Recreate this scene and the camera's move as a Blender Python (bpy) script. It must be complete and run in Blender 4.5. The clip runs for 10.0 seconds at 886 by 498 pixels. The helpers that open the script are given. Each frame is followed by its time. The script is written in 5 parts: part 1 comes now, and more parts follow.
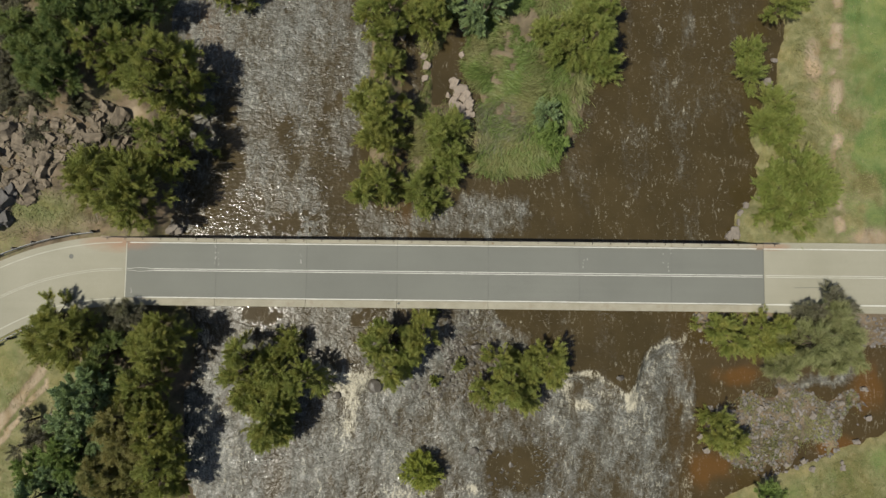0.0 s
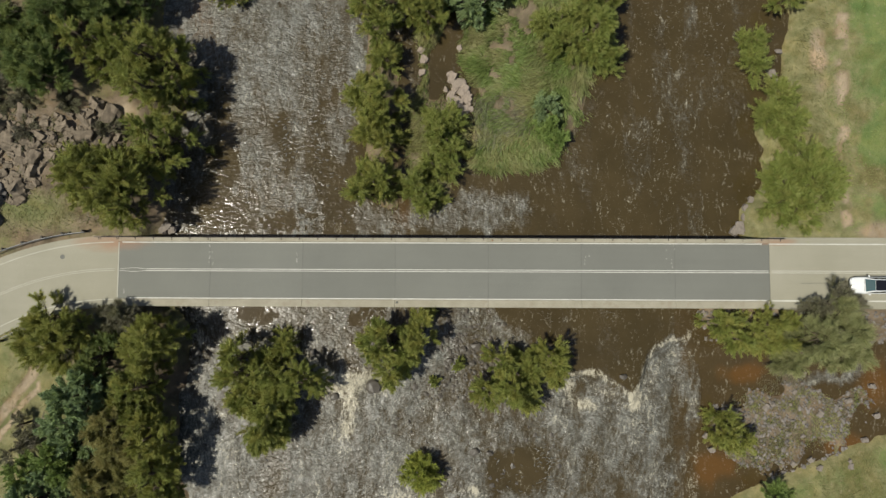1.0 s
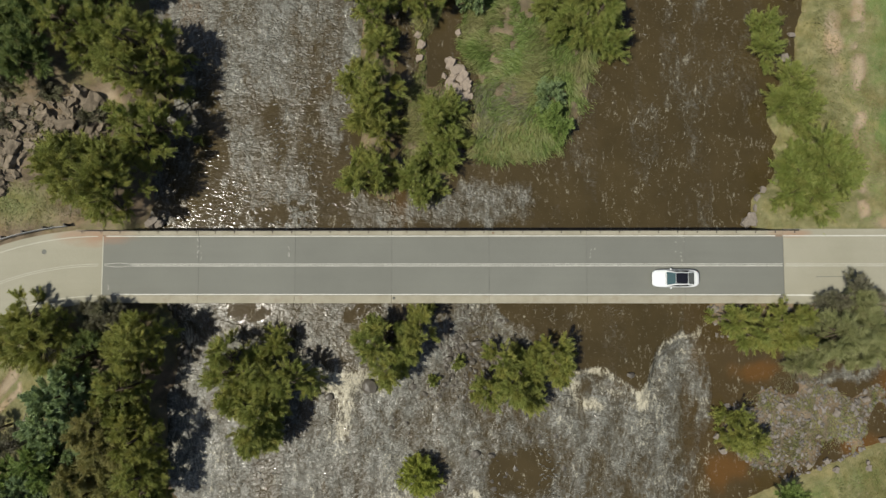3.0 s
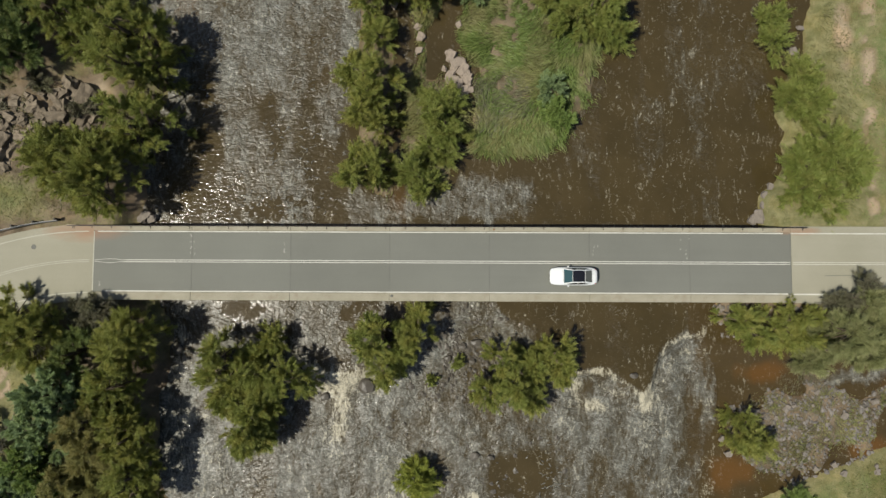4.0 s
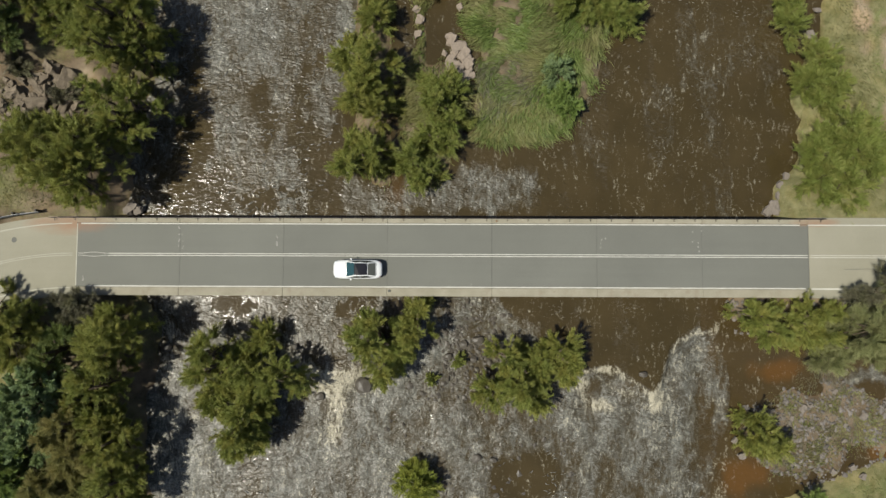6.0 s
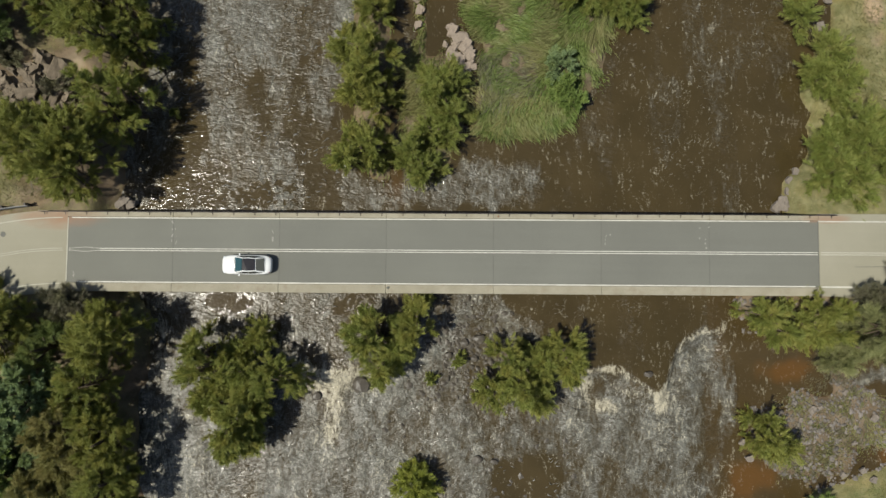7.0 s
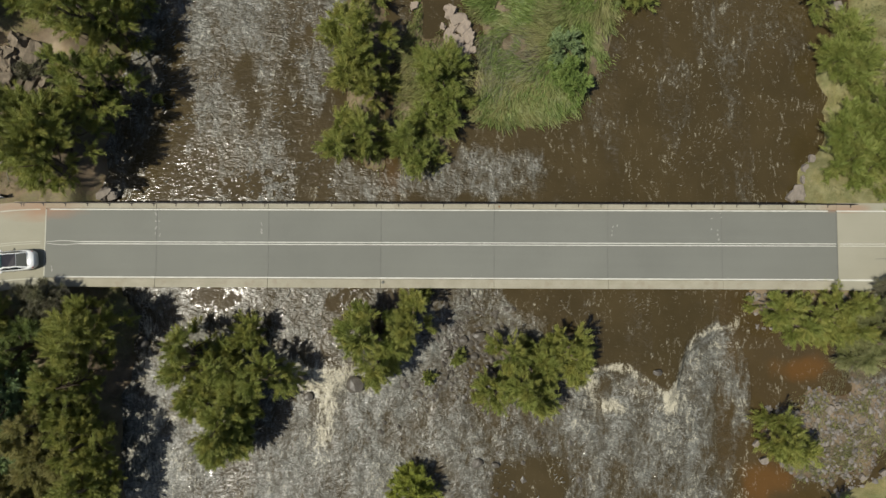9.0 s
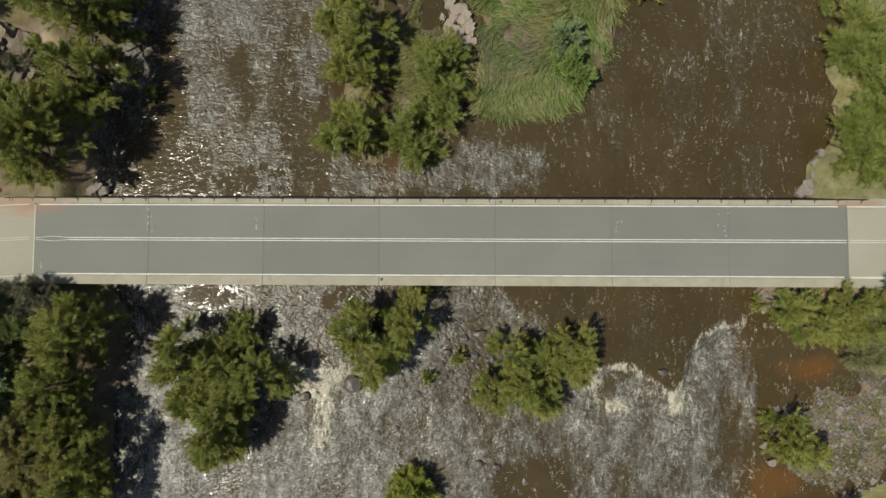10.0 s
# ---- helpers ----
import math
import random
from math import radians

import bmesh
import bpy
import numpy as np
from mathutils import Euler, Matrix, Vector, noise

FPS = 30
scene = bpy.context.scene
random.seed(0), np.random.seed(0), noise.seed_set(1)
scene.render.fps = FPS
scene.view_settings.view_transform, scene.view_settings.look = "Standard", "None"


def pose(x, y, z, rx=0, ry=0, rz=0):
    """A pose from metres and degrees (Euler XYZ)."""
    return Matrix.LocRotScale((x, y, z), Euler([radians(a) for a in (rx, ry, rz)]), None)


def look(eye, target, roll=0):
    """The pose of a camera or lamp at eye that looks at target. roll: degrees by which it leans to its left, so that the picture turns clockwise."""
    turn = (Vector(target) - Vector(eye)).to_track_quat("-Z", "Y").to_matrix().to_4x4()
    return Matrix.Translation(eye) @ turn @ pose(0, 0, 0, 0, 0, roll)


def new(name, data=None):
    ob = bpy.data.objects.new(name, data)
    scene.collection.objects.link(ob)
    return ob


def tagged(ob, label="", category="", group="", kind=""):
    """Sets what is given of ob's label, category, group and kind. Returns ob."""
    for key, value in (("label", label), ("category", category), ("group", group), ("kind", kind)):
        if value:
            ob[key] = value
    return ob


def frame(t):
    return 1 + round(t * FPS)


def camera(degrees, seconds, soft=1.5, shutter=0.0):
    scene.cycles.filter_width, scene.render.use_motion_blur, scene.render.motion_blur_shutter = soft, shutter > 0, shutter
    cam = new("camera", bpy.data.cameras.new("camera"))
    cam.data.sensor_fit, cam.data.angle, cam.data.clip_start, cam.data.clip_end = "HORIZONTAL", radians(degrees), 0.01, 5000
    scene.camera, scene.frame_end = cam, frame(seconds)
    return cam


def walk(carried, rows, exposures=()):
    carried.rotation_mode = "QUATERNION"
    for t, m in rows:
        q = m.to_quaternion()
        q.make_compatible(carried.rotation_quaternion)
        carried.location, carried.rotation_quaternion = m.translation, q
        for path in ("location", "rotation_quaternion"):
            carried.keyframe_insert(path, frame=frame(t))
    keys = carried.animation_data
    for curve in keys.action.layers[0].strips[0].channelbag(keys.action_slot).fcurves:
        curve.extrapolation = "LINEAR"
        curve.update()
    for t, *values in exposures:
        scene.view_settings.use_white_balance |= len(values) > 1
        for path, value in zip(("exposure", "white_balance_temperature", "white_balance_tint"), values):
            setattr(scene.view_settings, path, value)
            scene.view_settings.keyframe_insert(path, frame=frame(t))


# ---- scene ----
cam = camera(74.3, 10.0)
PATH = [
    (0, (0.779, -1.376, 67.432), (0.756, -1.258, 65.436), -10.4),
    (0.5, (0.85, -1.363, 66.741), (0.825, -1.249, 64.744), -11.5),
    (1, (0.908, -1.345, 66.053), (0.885, -1.234, 64.056), -11.5),
    (1.5, (0.98, -1.404, 65.301), (0.956, -1.296, 63.304), -12.5),
    (2, (1.024, -1.525, 64.597), (0.999, -1.418, 62.6), -12.9),
    (2.5, (1.023, -1.671, 63.878), (0.999, -1.563, 61.881), -12.6),
    (4, (1.134, -2.091, 61.596), (1.109, -1.983, 59.599), -12.8),
    (4.5, (1.166, -2.195, 60.87), (1.14, -2.089, 58.873), -13.5),
    (5, (1.135, -2.262, 60.149), (1.11, -2.159, 58.152), -13.8),
    (5.5, (1.108, -2.312, 59.446), (1.083, -2.212, 57.449), -14.0),
    (7, (1.033, -2.815, 57.135), (1.008, -2.713, 55.138), -13.4),
    (7.5, (1.075, -2.934, 56.396), (1.049, -2.834, 54.399), -14.1),
    (8, (1.159, -3.049, 55.677), (1.132, -2.95, 53.679), -14.9),
    (8.5, (1.189, -3.134, 54.902), (1.162, -3.037, 52.905), -14.9),
    (9, (1.217, -3.246, 54.175), (1.191, -3.149, 52.178), -14.8),
    (9.5, (1.211, -3.334, 53.419), (1.185, -3.239, 51.421), -14.8),
    (10, (1.196, -3.401, 52.752), (1.171, -3.308, 50.754), -14.8),
]
walk(cam, [(t, look(eye, target, roll)) for t, eye, target, roll in PATH])

# ---- light ----
SUN_EL, SUN_AZ = 62.0, 251.0          # elevation; bearing from +Y towards +X, degrees
world = bpy.data.worlds.new("world")
scene.world = world
world.use_nodes = True
wn = world.node_tree.nodes
sky = wn.new("ShaderNodeTexSky")
sky.sky_type, sky.sun_disc = "NISHITA", False
sky.sun_elevation, sky.sun_rotation = radians(SUN_EL), radians(SUN_AZ)
sky.air_density, sky.dust_density = 1.0, 1.5
wn["Background"].inputs["Strength"].default_value = 0.065
world.node_tree.links.new(sky.outputs[0], wn["Background"].inputs[0])
sun = new("sun", bpy.data.lights.new("sun", "SUN"))
sun.data.energy, sun.data.angle, sun.data.color = 4.3, radians(0.53), (1.0, 0.965, 0.85)
sa, se = radians(SUN_AZ), radians(SUN_EL)
sun.matrix_world = look((math.sin(sa) * math.cos(se) * 200, math.cos(sa) * math.cos(se) * 200, math.sin(se) * 200), (0, 0, 0))
scene.view_settings.exposure = 0.5

# ---- small tools ----
rng = np.random.default_rng(7)


def fast(name, V, F, mat, parent=None, label="", smooth=False):
    """A mesh object from arrays; all faces have the same number of corners."""
    V, F = np.asarray(V, dtype=np.float32).reshape(-1, 3), np.asarray(F, dtype=np.int32)
    me = bpy.data.meshes.new(name)
    k = F.shape[1]
    me.vertices.add(len(V))
    me.vertices.foreach_set("co", V.ravel())
    me.loops.add(F.size)
    me.loops.foreach_set("vertex_index", F.ravel())
    me.polygons.add(len(F))
    me.polygons.foreach_set("loop_start", np.arange(0, F.size, k, dtype=np.int32))
    me.polygons.foreach_set("use_smooth", np.full(len(F), smooth))
    me.update(calc_edges=True)
    me.materials.append(mat)
    ob = new(name, me)
    ob.parent = parent
    if label:
        ob["label"] = label
    return ob


def part(name, bm, mat, parent=None, label="", smooth=False):
    me = bpy.data.meshes.new(name)
    bmesh.ops.recalc_face_normals(bm, faces=bm.faces)
    for f in bm.faces:
        f.smooth = smooth
    bm.to_mesh(me)
    bm.free()
    me.materials.append(mat)
    ob = new(name, me)
    ob.parent = parent
    if label:
        ob["label"] = label
    return ob


def empty(name, x=0, y=0, z=0, rz=0):
    ob = new(name)
    ob.matrix_basis = pose(x, y, z, 0, 0, rz)
    return ob


def box(bm, c, s, rz=0, bevel=0.0):
    """A box of size s at c, turned about z, with its edges chamfered."""
    b = bmesh.new()
    bmesh.ops.create_cube(b, size=1, matrix=Matrix.Diagonal((*s, 1)))
    if bevel:
        bmesh.ops.bevel(b, geom=b.edges[:], offset=bevel, segments=1, affect="EDGES")
    b.transform(pose(*c, 0, 0, rz))
    me = bpy.data.meshes.new("tmp")
    b.to_mesh(me)
    b.free()
    bm.from_mesh(me)
    bpy.data.meshes.remove(me)
    return bm


def boxed(c, s, rz=0, bevel=0.0):
    return box(bmesh.new(), c, s, rz, bevel)


def tube(bm, pts, radii, n=8):
    """A tapered tube along points."""
    rings = []
    for i, p in enumerate(pts):
        p = Vector(p)
        d = (Vector(pts[min(i + 1, len(pts) - 1)]) - Vector(pts[max(i - 1, 0)])).normalized()
        q = d.to_track_quat("Z", "Y")
        rings.append([bm.verts.new(p + q @ Vector((radii[i] * math.cos(a), radii[i] * math.sin(a), 0)))
                      for a in (2 * math.pi * k / n for k in range(n))])
    for a, b in zip(rings, rings[1:]):
        for k in range(n):
            bm.faces.new((a[k], a[(k + 1) % n], b[(k + 1) % n], b[k]))
    bm.faces.new(rings[0])
    bm.faces.new(rings[-1])
    return bm


TABLE = np.random.default_rng(3).random((256, 256))


def vnoise(x, y, seed=0):
    """Smooth value noise in 0 to 1 over arrays."""
    x, y = np.asarray(x, float) + 37.7 * seed, np.asarray(y, float) + 91.3 * seed
    i, j = np.floor(x).astype(int), np.floor(y).astype(int)
    u, v = x - i, y - j
    u, v = u * u * (3 - 2 * u), v * v * (3 - 2 * v)
    g = lambda a, b: TABLE[a & 255, b & 255]
    return (g(i, j) * (1 - u) + g(i + 1, j) * u) * (1 - v) + (g(i, j + 1) * (1 - u) + g(i + 1, j + 1) * u) * v


def fbm(x, y, seed=0, octaves=4):
    s, a, total = 0, 1.0, 0.0
    for k in range(octaves):
        s = s + a * vnoise(x * 2 ** k, y * 2 ** k, seed + k)
        total += a
        a *= 0.5
    return s / total


def sstep(a, b, x):
    t = np.clip((x - a) / (b - a), 0, 1)
    return t * t * (3 - 2 * t)


def bump(x, y, cx, cy, rx, ry=None):
    return np.exp(-((x - cx) / rx) ** 2 - ((y - cy) / (ry or rx)) ** 2)


def inside(poly, X, Y):
    """Signed distance to a closed outline, positive inside."""
    P = np.array(poly, float)
    d2, ins = np.full(X.shape, 1e9), np.zeros(X.shape, bool)
    for a, b in zip(P, np.roll(P, -1, 0)):
        e, wx, wy = b - a, X - a[0], Y - a[1]
        t = np.clip((wx * e[0] + wy * e[1]) / (e @ e), 0, 1)
        d2 = np.minimum(d2, (wx - t * e[0]) ** 2 + (wy - t * e[1]) ** 2)
        cond = (a[1] > Y) != (b[1] > Y)
        with np.errstate(divide="ignore", invalid="ignore"):
            ins ^= cond & (X < (b[0] - a[0]) * (Y - a[1]) / (b[1] - a[1] + 1e-12) + a[0])
    return np.where(ins, 1, -1) * np.sqrt(d2)


def axis(a, b, step, far):
    """Even steps from a to b, growing ones out to far on both sides."""
    out, s = [b], step
    while out[-1] < far:
        s *= 1.35
        out.append(out[-1] + s)
    lo, s = [a], step
    while lo[-1] > -far:
        s *= 1.35
        lo.append(lo[-1] - s)
    return np.array(lo[:0:-1] + list(np.linspace(a, b, int(round((b - a) / step)) + 1)) + out[1:])


def grid(xs, ys):
    X, Y = np.meshgrid(xs, ys)
    n, m = len(xs), len(ys)
    i = (np.arange(m - 1)[:, None] * n + np.arange(n - 1)[None, :]).ravel()
    return X, Y, np.stack([i, i + 1, i + n + 1, i + n], 1)


def paint(ob, name, values):
    at = ob.data.attributes.new(name, "FLOAT_COLOR", "POINT")
    at.data.foreach_set("color", np.concatenate([values, np.ones((len(values), 1))], 1).astype(np.float32).ravel())


# ---- materials ----
def material(name, rough=0.8, metal=0.0, spec=0.5):
    m = bpy.data.materials.new(name)
    m.use_nodes = True
    nt = m.node_tree
    b = nt.nodes["Principled BSDF"]
    b.inputs["Roughness"].default_value = rough
    b.inputs["Metallic"].default_value = metal
    b.inputs["Specular IOR Level"].default_value = spec
    return m, nt, b


def nd(nt, kind, **values):
    n = nt.nodes.new(kind)
    for k, v in values.items():
        n.inputs[k.replace("_", " ")].default_value = v
    return n


def noise_of(nt, scale, detail=5.0, stretch=None, rough=0.55, swirl=0.0):
    tc = nd(nt, "ShaderNodeTexCoord")
    n = nd(nt, "ShaderNodeTexNoise", Scale=scale, Detail=detail, Roughness=rough, Distortion=swirl)
    if stretch:
        mp = nd(nt, "ShaderNodeMapping")
        mp.inputs["Scale"].default_value = stretch
        nt.links.new(tc.outputs["Object"], mp.inputs[0])
        nt.links.new(mp.outputs[0], n.inputs["Vector"])
    else:
        nt.links.new(tc.outputs["Object"], n.inputs["Vector"])
    return n.outputs["Fac"]


def ramp(nt, fac, stops):
    r = nd(nt, "ShaderNodeValToRGB")
    e = r.color_ramp.elements
    while len(e) < len(stops):
        e.new(0.5)
    for s, (p, c) in zip(e, stops):
        s.position = p
        s.color = (*c, 1) if len(c) == 3 else (c[0], c[0], c[0], 1)
    nt.links.new(fac, r.inputs[0])
    return r.outputs[0]


def mixc(nt, fac, a, b, mode="MIX"):
    n = nt.nodes.new("ShaderNodeMix")
    n.data_type, n.blend_type = "RGBA", mode
    for sock, v in ((n.inputs["Factor"], fac), (n.inputs["A"], a), (n.inputs["B"], b)):
        if isinstance(v, (int, float)):
            sock.default_value = v
        elif isinstance(v, tuple):
            sock.default_value = (*v, 1)
        else:
            nt.links.new(v, sock)
    return n.outputs["Result"]


def math_of(nt, op, a, b):
    n = nt.nodes.new("ShaderNodeMath")
    n.operation = op
    for sock, v in zip(n.inputs, (a, b)):
        if isinstance(v, (int, float)):
            sock.default_value = v
        else:
            nt.links.new(v, sock)
    return n.outputs[0]


def relief(nt, b, height, strength=0.4, distance=0.02):
    n = nd(nt, "ShaderNodeBump", Strength=strength, Distance=distance)
    nt.links.new(height, n.inputs["Height"])
    nt.links.new(n.outputs[0], b.inputs["Normal"])


def grainy(name, c1, c2, coarse=0.4, fine=12.0, rough=0.85, spec=0.3, strength=0.4, metal=0.0, stain=None, streak=0.0, vary=0.0, island=0.0, wash=0.0):
    """A surface with broad mottling, fine grain and relief; stain: a third colour in blotches."""
    m, nt, b = material(name, rough, metal, spec)
    col = mixc(nt, ramp(nt, noise_of(nt, coarse), [(0.3, (0,)), (0.7, (1,))]), c1, c2)
    f = noise_of(nt, fine, 6)
    col = mixc(nt, 0.55, col, ramp(nt, f, [(0.25, (0.45,)), (0.75, (1.0,))]), "MULTIPLY")
    if streak:
        col = mixc(nt, streak, col, ramp(nt, noise_of(nt, 1.0, 5, (0.04, 1.5, 1)), [(0.3, (0.55,)), (0.7, (1.0,))]), "MULTIPLY")
    if island:
        col = mixc(nt, island, col, ramp(nt, nd(nt, "ShaderNodeNewGeometry").outputs["Random Per Island"], [(0.0, (0.15,)), (1.0, (1.0,))]), "MULTIPLY")
    if vary:
        col = mixc(nt, vary, col, ramp(nt, nd(nt, "ShaderNodeObjectInfo").outputs["Random"], [(0.0, (0.3,)), (1.0, (1.0,))]), "MULTIPLY")
    if stain:
        col = mixc(nt, ramp(nt, noise_of(nt, coarse * 2.3, 6), [(0.55, (0,)), (0.72, (0.8,))]), col, stain)
    if wash:
        # red soil washed over the road at the bridge ends
        sep = nd(nt, "ShaderNodeSeparateXYZ")
        nt.links.new(nd(nt, "ShaderNodeNewGeometry").outputs["Position"], sep.inputs[0])
        ex = math_of(nt, "POWER", math_of(nt, "ABSOLUTE", math_of(nt, "MULTIPLY", math_of(nt, "ADD", sep.outputs[0], 37.6), 1 / 6.5), 0.0), 2.0)
        ey = math_of(nt, "POWER", math_of(nt, "ABSOLUTE", math_of(nt, "MULTIPLY", math_of(nt, "ADD", sep.outputs[1], -3.0), 1 / 1.7), 0.0), 2.0)
        far = math_of(nt, "ADD", math_of(nt, "ADD", ex, ey), math_of(nt, "MULTIPLY", noise_of(nt, 0.7, 5, (0.5, 1.4, 1)), 0.9))
        ex = math_of(nt, "POWER", math_of(nt, "ABSOLUTE", math_of(nt, "MULTIPLY", math_of(nt, "ADD", sep.outputs[0], -37.4), 1 / 4.0), 0.0), 2.0)
        ey = math_of(nt, "POWER", math_of(nt, "ABSOLUTE", math_of(nt, "MULTIPLY", math_of(nt, "ADD", sep.outputs[1], -3.3), 1 / 0.7), 0.0), 2.0)
        east = math_of(nt, "ADD", math_of(nt, "ADD", ex, ey), math_of(nt, "MULTIPLY", noise_of(nt, 0.9, 5, (0.5, 1.4, 1)), 0.9))
        mask = ramp(nt, math_of(nt, "MINIMUM", far, east), [(0.35, (wash,)), (1.05, (0.0,))])
        col = mixc(nt, mask, col, (0.215, 0.122, 0.075))
    nt.links.new(col, b.inputs["Base Color"])
    relief(nt, b, f, strength)
    return m


def plain(name, c, rough=0.5, metal=0.0, spec=0.5, coat=0.0):
    m, nt, b = material(name, rough, metal, spec)
    col = mixc(nt, 0.25, c, ramp(nt, noise_of(nt, 9, 4), [(0.3, (0.7,)), (0.7, (1.0,))]), "MULTIPLY")
    nt.links.new(col, b.inputs["Base Color"])
    b.inputs["Coat Weight"].default_value = coat
    return m


def leafy(name, c1, c2, c3, trans=0.38, clump=0.8, own=0.3):
    """Leaves: each blade has its own tone, and clumps differ."""
    m, nt, b = material(name, 0.55, 0, 0.35)
    g = nd(nt, "ShaderNodeNewGeometry")
    col = mixc(nt, ramp(nt, g.outputs["Random Per Island"], [(0.0, (0,)), (1.0, (1,))]), c1, c2)
    col = mixc(nt, ramp(nt, noise_of(nt, clump, 3), [(0.45, (0,)), (0.66, (0.8,))]), col, c3)
    col = mixc(nt, math_of(nt, "MULTIPLY", nd(nt, "ShaderNodeObjectInfo").outputs["Random"], own), col, c3)
    nt.links.new(col, b.inputs["Base Color"])
    tr = nd(nt, "ShaderNodeBsdfTranslucent")
    nt.links.new(col, tr.inputs["Color"])
    mx = nd(nt, "ShaderNodeMixShader", Fac=trans)
    nt.links.new(b.outputs[0], mx.inputs[1])
    nt.links.new(tr.outputs[0], mx.inputs[2])
    nt.links.new(mx.outputs[0], nt.nodes["Material Output"].inputs[0])
    return m


def ground_material():
    m, nt, b = material("ground_cover", 0.95, 0, 0.2)
    at = nd(nt, "ShaderNodeAttribute")
    at.attribute_name = "cover"
    sep = nd(nt, "ShaderNodeSeparateColor")
    nt.links.new(at.outputs["Color"], sep.inputs[0])
    soil = mixc(nt, ramp(nt, noise_of(nt, 0.7, 7), [(0.35, (0,)), (0.65, (1,))]), (0.085, 0.067, 0.044), (0.18, 0.14, 0.096))
    dry = mixc(nt, ramp(nt, noise_of(nt, 0.9, 7), [(0.35, (0,)), (0.65, (1,))]), (0.112, 0.112, 0.046), (0.19, 0.178, 0.088))
    green = mixc(nt, ramp(nt, noise_of(nt, 0.35, 7), [(0.35, (0,)), (0.65, (1,))]), (0.07, 0.112, 0.0315), (0.14, 0.168, 0.0595))
    f = noise_of(nt, 5.0, 8, None, 0.7)
    edge = math_of(nt, "ADD", sep.outputs[0], math_of(nt, "MULTIPLY", math_of(nt, "SUBTRACT", f, 0.5), 0.9))
    col = mixc(nt, ramp(nt, edge, [(0.35, (0,)), (0.65, (1,))]), soil, dry)
    edge = math_of(nt, "ADD", sep.outputs[1], math_of(nt, "MULTIPLY", math_of(nt, "SUBTRACT", f, 0.5), 0.9))
    col = mixc(nt, ramp(nt, edge, [(0.3, (0,)), (0.7, (1,))]), col, green)
    col = mixc(nt, sep.outputs[2], col, (0.091, 0.0385, 0.0098))
    col = mixc(nt, 0.6, col, ramp(nt, noise_of(nt, 14, 8, None, 0.75), [(0.3, (0.35,)), (0.7, (1.15,))]), "MULTIPLY")
    worn = nd(nt, "ShaderNodeAttribute")
    worn.attribute_name = "clay"
    col = mixc(nt, ramp(nt, math_of(nt, "ADD", worn.outputs["Fac"], math_of(nt, "MULTIPLY", math_of(nt, "SUBTRACT", f, 0.5), 0.5)), [(0.2, (0,)), (0.75, (1,))]), col, (0.25, 0.2, 0.135))
    # bleached and brown blotches, and pale specks of bare clay
    col = mixc(nt, 0.75, col, ramp(nt, noise_of(nt, 0.22, 6, None, 0.65, 0.6), [(0.36, (0.74, 0.66, 0.5)), (0.5, (1.0, 1.0, 1.0)), (0.64, (1.22, 1.1, 0.98))]), "MULTIPLY")
    col = mixc(nt, math_of(nt, "MULTIPLY", ramp(nt, noise_of(nt, 1.6, 5, None, 0.7), [(0.6, (0,)), (0.7, (0.6,))]), sep.outputs[0]), col, (0.24, 0.195, 0.125))
    nt.links.new(col, b.inputs["Base Color"])
    relief(nt, b, f, 0.7, 0.12)
    return m


